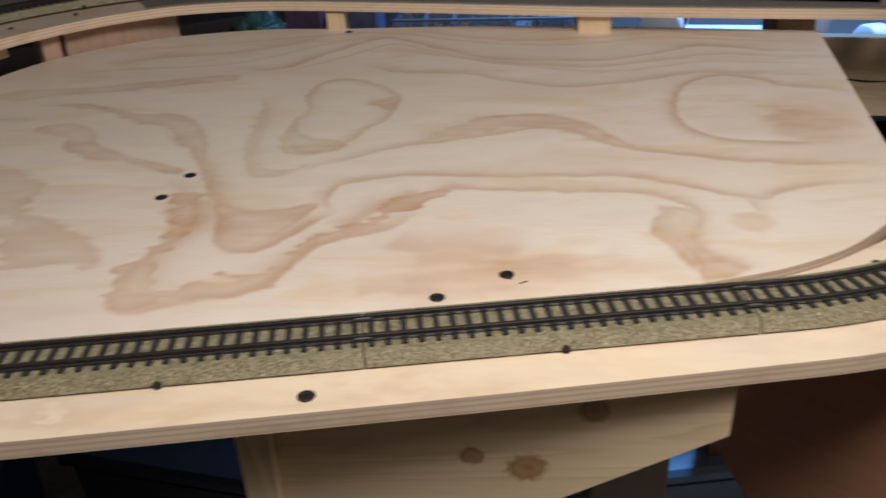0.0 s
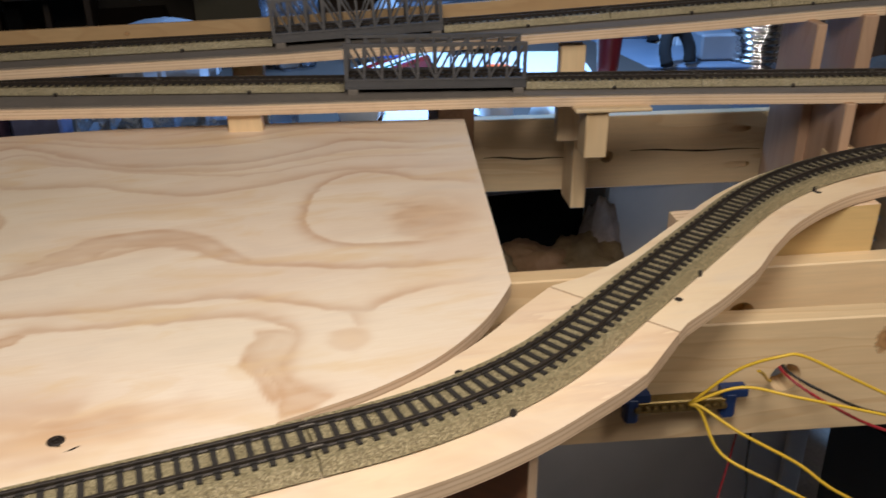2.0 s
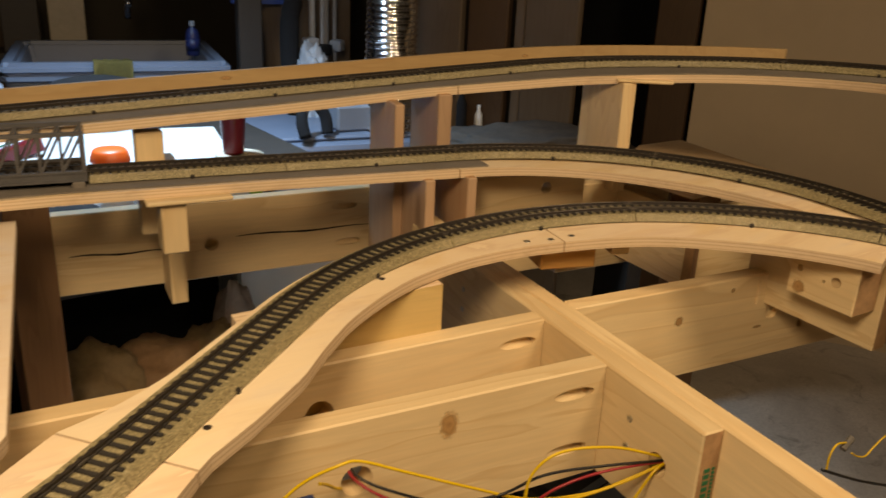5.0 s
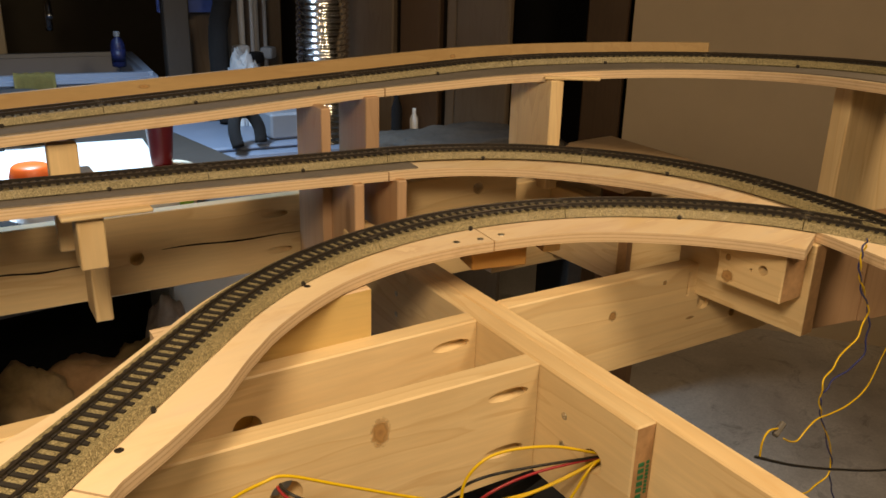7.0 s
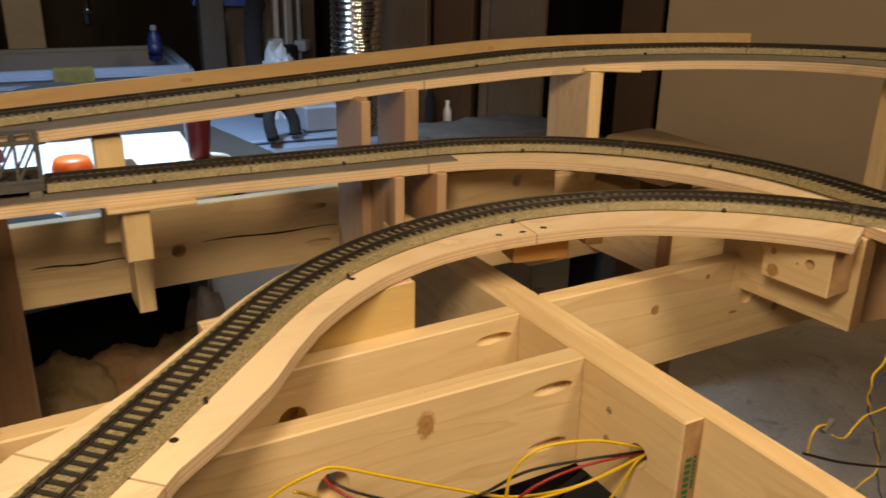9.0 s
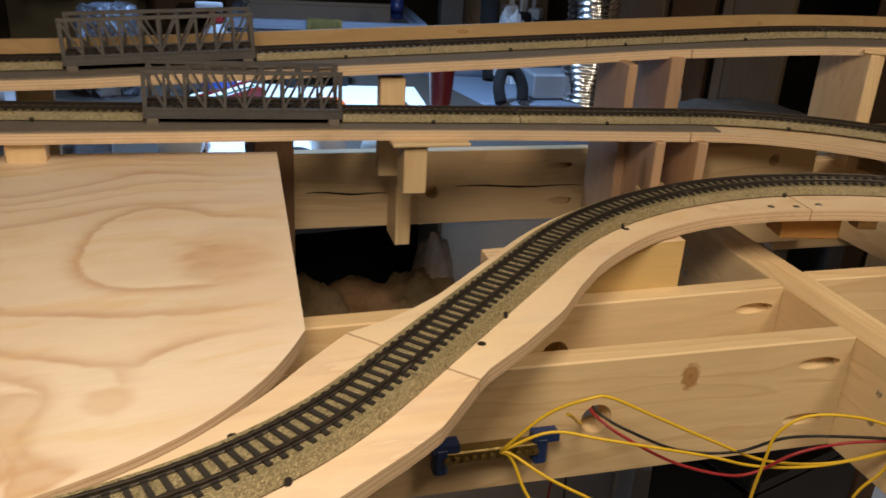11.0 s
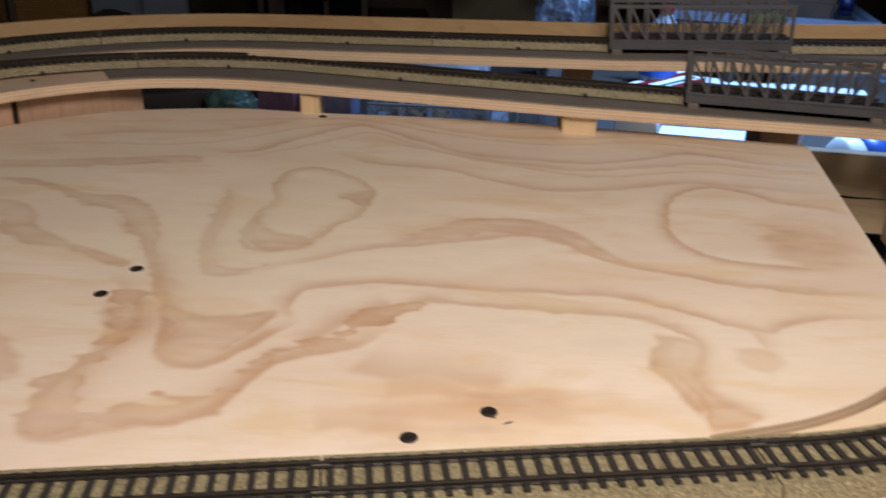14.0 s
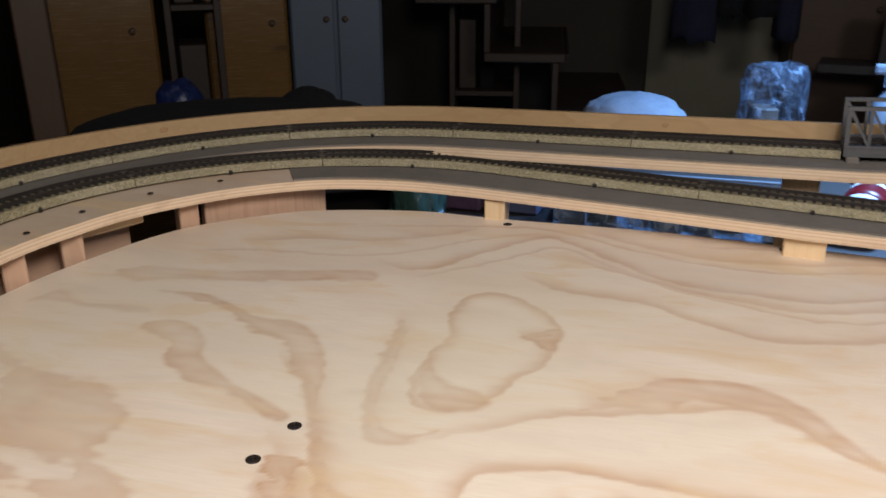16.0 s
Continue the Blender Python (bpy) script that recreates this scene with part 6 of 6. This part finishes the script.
# ---- wiring ----
yellow_wire = plain_material("yellow_wire_insulation", (0.72, 0.48, 0.02), 0.4, vary=0.05, scale=60, bumpy=0)
red_wire = plain_material("red_wire_insulation", (0.30, 0.015, 0.025), 0.4, vary=0.05, scale=60, bumpy=0)
black_wire = plain_material("black_wire_insulation", (0.012, 0.012, 0.013), 0.4, vary=0.05, scale=60, bumpy=0)
blue_wire = plain_material("blue_wire_insulation", (0.03, 0.04, 0.16), 0.4, vary=0.05, scale=60, bumpy=0)


def wire(points, mat, label, r=0.0011):
    return tagged(part("wire", tube(points, r, 8, 7), mat, smooth=True), label, "wire", "wires")


HOLE = (0.744, 0.419, 0.910)
TERM = (0.463, 0.513, 0.905)
wire([TERM, (0.488, 0.501, 0.936), (0.509, 0.487, 0.952), (0.524, 0.485, 0.951), (0.554, 0.480, 0.935), (0.604, 0.472, 0.908), (0.650, 0.463, 0.886), (0.690, 0.444, 0.887), (0.722, 0.428, 0.900), HOLE], yellow_wire,
     "yellow insulated wire arching from the terminal to the beam's hole")
wire([TERM, (0.492, 0.500, 0.922), (0.526, 0.485, 0.918), (0.599, 0.468, 0.899), (0.639, 0.462, 0.885), (0.680, 0.448, 0.884), (0.716, 0.430, 0.897), HOLE], yellow_wire,
     "yellow insulated wire sagging along the joist")
wire([TERM, (0.470, 0.508, 0.904), (0.490, 0.490, 0.892), (0.527, 0.474, 0.871), (0.547, 0.461, 0.856), (0.580, 0.452, 0.835), (0.62, 0.45, 0.80)], yellow_wire, "yellow insulated wire hanging below the joist")
wire([TERM, (0.470, 0.508, 0.900), (0.480, 0.492, 0.874), (0.510, 0.467, 0.861), (0.54, 0.455, 0.84), (0.56, 0.45, 0.79)], yellow_wire, "yellow insulated wire drooping below the joist")
wire([HOLE, (0.732, 0.420, 0.917), (0.692, 0.428, 0.934), (0.653, 0.439, 0.938), (0.636, 0.447, 0.923), (0.631, 0.448, 0.901), (0.628, 0.45, 0.86), (0.63, 0.45, 0.80)], yellow_wire,
     "yellow insulated wire looping out of the beam's hole")
wire([HOLE, (0.73, 0.42, 0.905), (0.718, 0.424, 0.885), (0.705, 0.43, 0.86), (0.70, 0.43, 0.80)], yellow_wire, "yellow insulated wire dropping from the beam's hole")
wire([(0.536, 0.525, 0.920), (0.534, 0.508, 0.919), (0.546, 0.492, 0.911), (0.579, 0.476, 0.893), (0.616, 0.465, 0.881), (0.641, 0.461, 0.880), (0.660, 0.448, 0.900), (0.690, 0.434, 0.911), HOLE], red_wire,
     "dark red insulated wire between the two holes")
wire([(0.538, 0.525, 0.921), (0.536, 0.508, 0.921), (0.550, 0.494, 0.914), (0.585, 0.480, 0.899), (0.625, 0.468, 0.896), (0.650, 0.450, 0.914), (0.690, 0.434, 0.916), HOLE], black_wire,
     "black insulated wire between the two holes")
wire([(0.502, 0.498, 0.935), (0.51, 0.503, 0.928), (0.520, 0.510, 0.917), (0.526, 0.514, 0.912)], yellow_wire, "short yellow wire end at the joist's hole")
wire([(0.54, 0.543, 0.87), (0.542, 0.543, 0.811), (0.546, 0.542, 0.776), (0.549, 0.542, 0.60)], black_wire, "thin black wire hanging behind the joist", 0.0009)
wire([(0.53, 0.543, 0.87), (0.526, 0.546, 0.801), (0.515, 0.546, 0.762), (0.47, 0.55, 0.735), (0.40, 0.56, 0.735), (0.36, 0.57, 0.75)], red_wire, "thin red wire hanging behind the joist", 0.0009)


clip_plastic = plain_material("dark_blue_clip_plastic", (0.008, 0.030, 0.13), 0.45, vary=0.1, scale=60, bumpy=0)


def terminal_strip():
    m = along_u(-0.284, -0.003, -0.058)
    root = empty("terminal_strip", m)
    brass = plain_material("tarnished_brass", (0.30, 0.22, 0.08), 0.4, 0.8, vary=0.25, scale=200, bumpy=0.2)
    part("bus_bar", box_bm(0.070, 0.010, 0.010, 0.001, (0, 0, 0)), brass, root, "tarnished brass bar", m=m)
    for k in range(11):
        part("terminal_screw", lathe([(0, 0.0030), (0.0018, 0.0028), (0.0022, 0.0018), (0.0022, 0), (0, 0)], 10), brass, root,
             m=m @ Matrix.Translation((-0.031 + 0.0062 * k, -0.005, 0.0)) @ Matrix.Rotation(radians(90), 4, "X"))
    for x in (-0.034, 0.036):
        bm = box_bm(0.010, 0.011, 0.022, 0.002, (x, 0, -0.002))
        add_box(bm, 0.018, 0.010, 0.006, Matrix.Translation((x + 0.003, 0, 0.008)))
        part("mounting_clip", bm, clip_plastic, root, "dark blue plastic clip", m=m)
    return tagged(root, "brass terminal strip on blue clips fixed to the joist", "terminal strip")


terminal_strip()


def strand(points, phase, mat, label):
    """One wire of a loosely twisted pair: it winds round the run of points."""
    run = smooth_points(points, 14)
    pts = [(p[0] + 0.0009 * math.cos(k * 0.42 + phase), p[1] + 0.0009 * math.sin(k * 0.42 + phase), p[2]) for k, p in enumerate(run)]
    return tagged(part("wire", tube(pts, 0.00075, 7, 0), mat, smooth=True), label, "wire", "wires")


strand(((0.973, 0.360, 1.045), (0.968, 0.360, 1.039), (0.967, 0.360, 1.023), (0.982, 0.360, 1.001), (1.001, 0.360, 0.978), (0.992, 0.360, 0.957), (0.958, 0.360, 0.941), (0.943, 0.360, 0.927), (0.946, 0.360, 0.907), (0.958, 0.360, 0.887), (0.995, 0.360, 0.831), (0.970, 0.360, 0.817), (0.928, 0.360, 0.826)),
       0.0, yellow_wire, "yellow feeder wire twisted with a blue one")
strand(((0.970, 0.360, 1.047), (0.966, 0.360, 1.039), (0.967, 0.360, 1.023), (0.980, 0.360, 1.001), (1.002, 0.360, 0.977), (1.012, 0.360, 0.952), (1.008, 0.360, 0.929), (0.969, 0.360, 0.926), (0.949, 0.360, 0.919), (0.946, 0.360, 0.907), (0.965, 0.360, 0.876), (0.992, 0.360, 0.836), (1.000, 0.360, 0.810), (1.021, 0.360, 0.779), (1.043, 0.360, 0.733)),
       math.pi, blue_wire, "dark blue feeder wire twisted with a yellow one")
wire([(1.111, 0.360, 0.957), (1.064, 0.360, 0.926), (1.038, 0.360, 0.894), (1.005, 0.360, 0.887), (0.971, 0.360, 0.890), (0.945, 0.360, 0.894), (0.929, 0.360, 0.890), (0.917, 0.360, 0.885), (0.904, 0.360, 0.889), (0.891, 0.360, 0.897)], yellow_wire,
     "yellow wire hanging loose in front of the floor", 0.0007)
wire([(0.878, 0.360, 0.911), (0.864, 0.360, 0.914), (0.857, 0.360, 0.907), (0.857, 0.360, 0.893)], yellow_wire, "short yellow wire end beside the connector", 0.0008)
tagged(part("wire_connector", tube([(0.886, 0.360, 0.9125), (0.875, 0.360, 0.906)], 0.0026, 8, 0), plain_material("grey_connector", (0.14, 0.13, 0.12), 0.5, vary=0.1, scale=200)),
       "grey crimp connector on the yellow wire", "connector")
wire([(0.850, 0.360, 0.897), (0.885, 0.360, 0.878), (0.928, 0.360, 0.856), (1.012, 0.360, 0.817), (1.141, 0.360, 0.762), (1.308, 0.360, 0.705)], black_wire, "black cable crossing above the floor", 0.0012)

# ---- below and behind the frame ----
def bin_box(x, y, sx, sy, h, heading, mat, label):
    m = pose_along(x, y, 0, heading)
    root = empty("storage_bin", m)
    bm = box_bm(sx, sy, h, 0, (0, 0, h / 2))
    for v in bm.verts:
        if v.co.z < 0.01:
            v.co.x, v.co.y = v.co.x * 0.9, v.co.y * 0.9
    bmesh.ops.bevel(bm, geom=bm.edges[:], offset=0.012, segments=2, affect="EDGES")
    part("body", bm, mat, root, m=m)
    part("lid", box_bm(sx + 0.02, sy + 0.02, 0.03, 0.008, (0, 0, h + 0.012)), mat, root, m=m)
    return tagged(root, label, "storage bin", "storage bins")


black_plastic = plain_material("black_plastic", (0.010, 0.010, 0.012), 0.45, vary=0.2, scale=30)
# first bin is added to give the black shade right of the grey cabinet
bin_box(1.02, 0.78, 0.24, 0.16, 0.62, 8, black_plastic, "black plastic bin added to fill the dark under the frame")
bin_box(0.36, 1.16, 0.30, 0.26, 0.26, 8, plain_material("light_blue_plastic", (0.26, 0.34, 0.46), 0.4, vary=0.06, scale=20), "light blue plastic bin on the floor")
bin_box(-0.42, 1.15, 0.32, 0.30, 0.30, -12, plain_material("brownish_black_plastic", (0.035, 0.028, 0.024), 0.5, vary=0.15, scale=20), "brownish black plastic bin on the floor")
bin_box(-0.75, 0.85, 0.30, 0.30, 0.42, 15, black_plastic, "black plastic bin on the floor")
sack = plain_material("brown_canvas", (0.40, 0.23, 0.115), 0.95, vary=0.2, scale=60, bumpy=0.5)
bin_box(0.64, 1.34, 0.44, 0.18, 0.50, -6, black_plastic, "black plastic bin below the bench")
burlap = plain_material("olive_brown_burlap", (0.36, 0.235, 0.11), 0.95, vary=0.25, scale=40, bumpy=0.6)
cloth_heap("rag", 0.075, 0.07, 0.125, burlap, "crumpled olive-brown burlap rag on the black bin", "rag", pose_along(0.545, 1.31, 0.527, -6), 4.4, 0.6, 1.3)
cloth_heap("rag", 0.11, 0.07, 0.105, sack, "crumpled brown canvas rag on the black bin", "rag", pose_along(0.655, 1.33, 0.527, -6), 9.1, 0.6, 1.4)
cloth_heap("rag", 0.07, 0.06, 0.120, burlap, "folded olive-brown burlap rag on the black bin", "rag", pose_along(0.748, 1.31, 0.527, -6), 5.7, 0.6, 1.2)
cloth_heap("rag", 0.050, 0.045, 0.185, plain_material("pinkish_grey_cloth", (0.58, 0.44, 0.35), 0.95, vary=0.25, scale=50, bumpy=0.6), "pinkish grey rag bunched up to a peak on the black bin", "rag", pose_along(0.782, 1.335, 0.527, -6), 7.3, 1.6, 1.2)


# plywood made brown-grey, so the shadow on the plate is part of its colour
plate_wood = lumber_material("shaded_plate_wood", (0.40, 0.29, 0.18), (0.27, 0.18, 0.10))
flat_panel("plywood_plate", [(0, 0), (0.175, 0.011), (0.207, 0.188), (0.122, 0.192), (0, 0.12)], 0.010, [plate_wood, ply_edge],
                   Matrix.Translation((1.075, 0.675, 0.995)) @ Matrix.Rotation(radians(-90), 4, "X"), "plywood plate coloured as shaded, with a corner standing out under the shelf", "plywood plate")
riser(1.17, 0.74, 0.9895, 0.0, 0.06, 0.04, 10, "dark brown leg under the plywood plate", pine_dark, "leg")


def small_cabinet(x, y, w, d, h, label, tone, doors=2):
    """A low enamel cabinet: body, doors and their pulls, or a plain side panel."""
    root = empty("storage_cabinet", Matrix.Translation((x, y, 0)))
    m = WORLD_OF[root]
    enamel = plain_material("dull_enamel", (tone, tone * 0.97, tone * 0.95), 0.4, vary=0.08, scale=12, bumpy=0.03)
    part("body", box_bm(w, d, h, 0.006, (w / 2, d / 2, h / 2), 2), enamel, root, m=m)
    if not doors:
        part("side_panel", box_bm(w * 0.78, 0.006, h - 0.02, 0.002, (w * 0.40, -0.003, h / 2)), enamel, root, m=m)
        part("corner_trim", box_bm(w * 0.06, 0.008, h - 0.01, 0.003, (w * 0.94, -0.004, h / 2)), enamel, root, m=m)
    for k in range(doors):
        door = part("door", box_bm(w / 2 - 0.004, 0.012, h - 0.10, 0.003, (w * (0.25 + 0.5 * k), -0.006, h / 2 + 0.03)), enamel, root, m=m)
        part("handle", box_bm(0.008, 0.012, 0.05, 0.002, (w * (0.46 + 0.08 * k), -0.018, h - 0.20)), enamel, door, "small enamel pull", m=m)
    return tagged(root, label, "cabinet", "cabinets")


small_cabinet(0.800, 1.36, 0.27, 0.22, 0.735, "greyish-white enamel cabinet under the workbench", 0.78, 0)
small_cabinet(0.50, 1.00, 0.517, 0.23, 0.56, "plain grey enamel cabinet under the track frame", 0.46, 0)
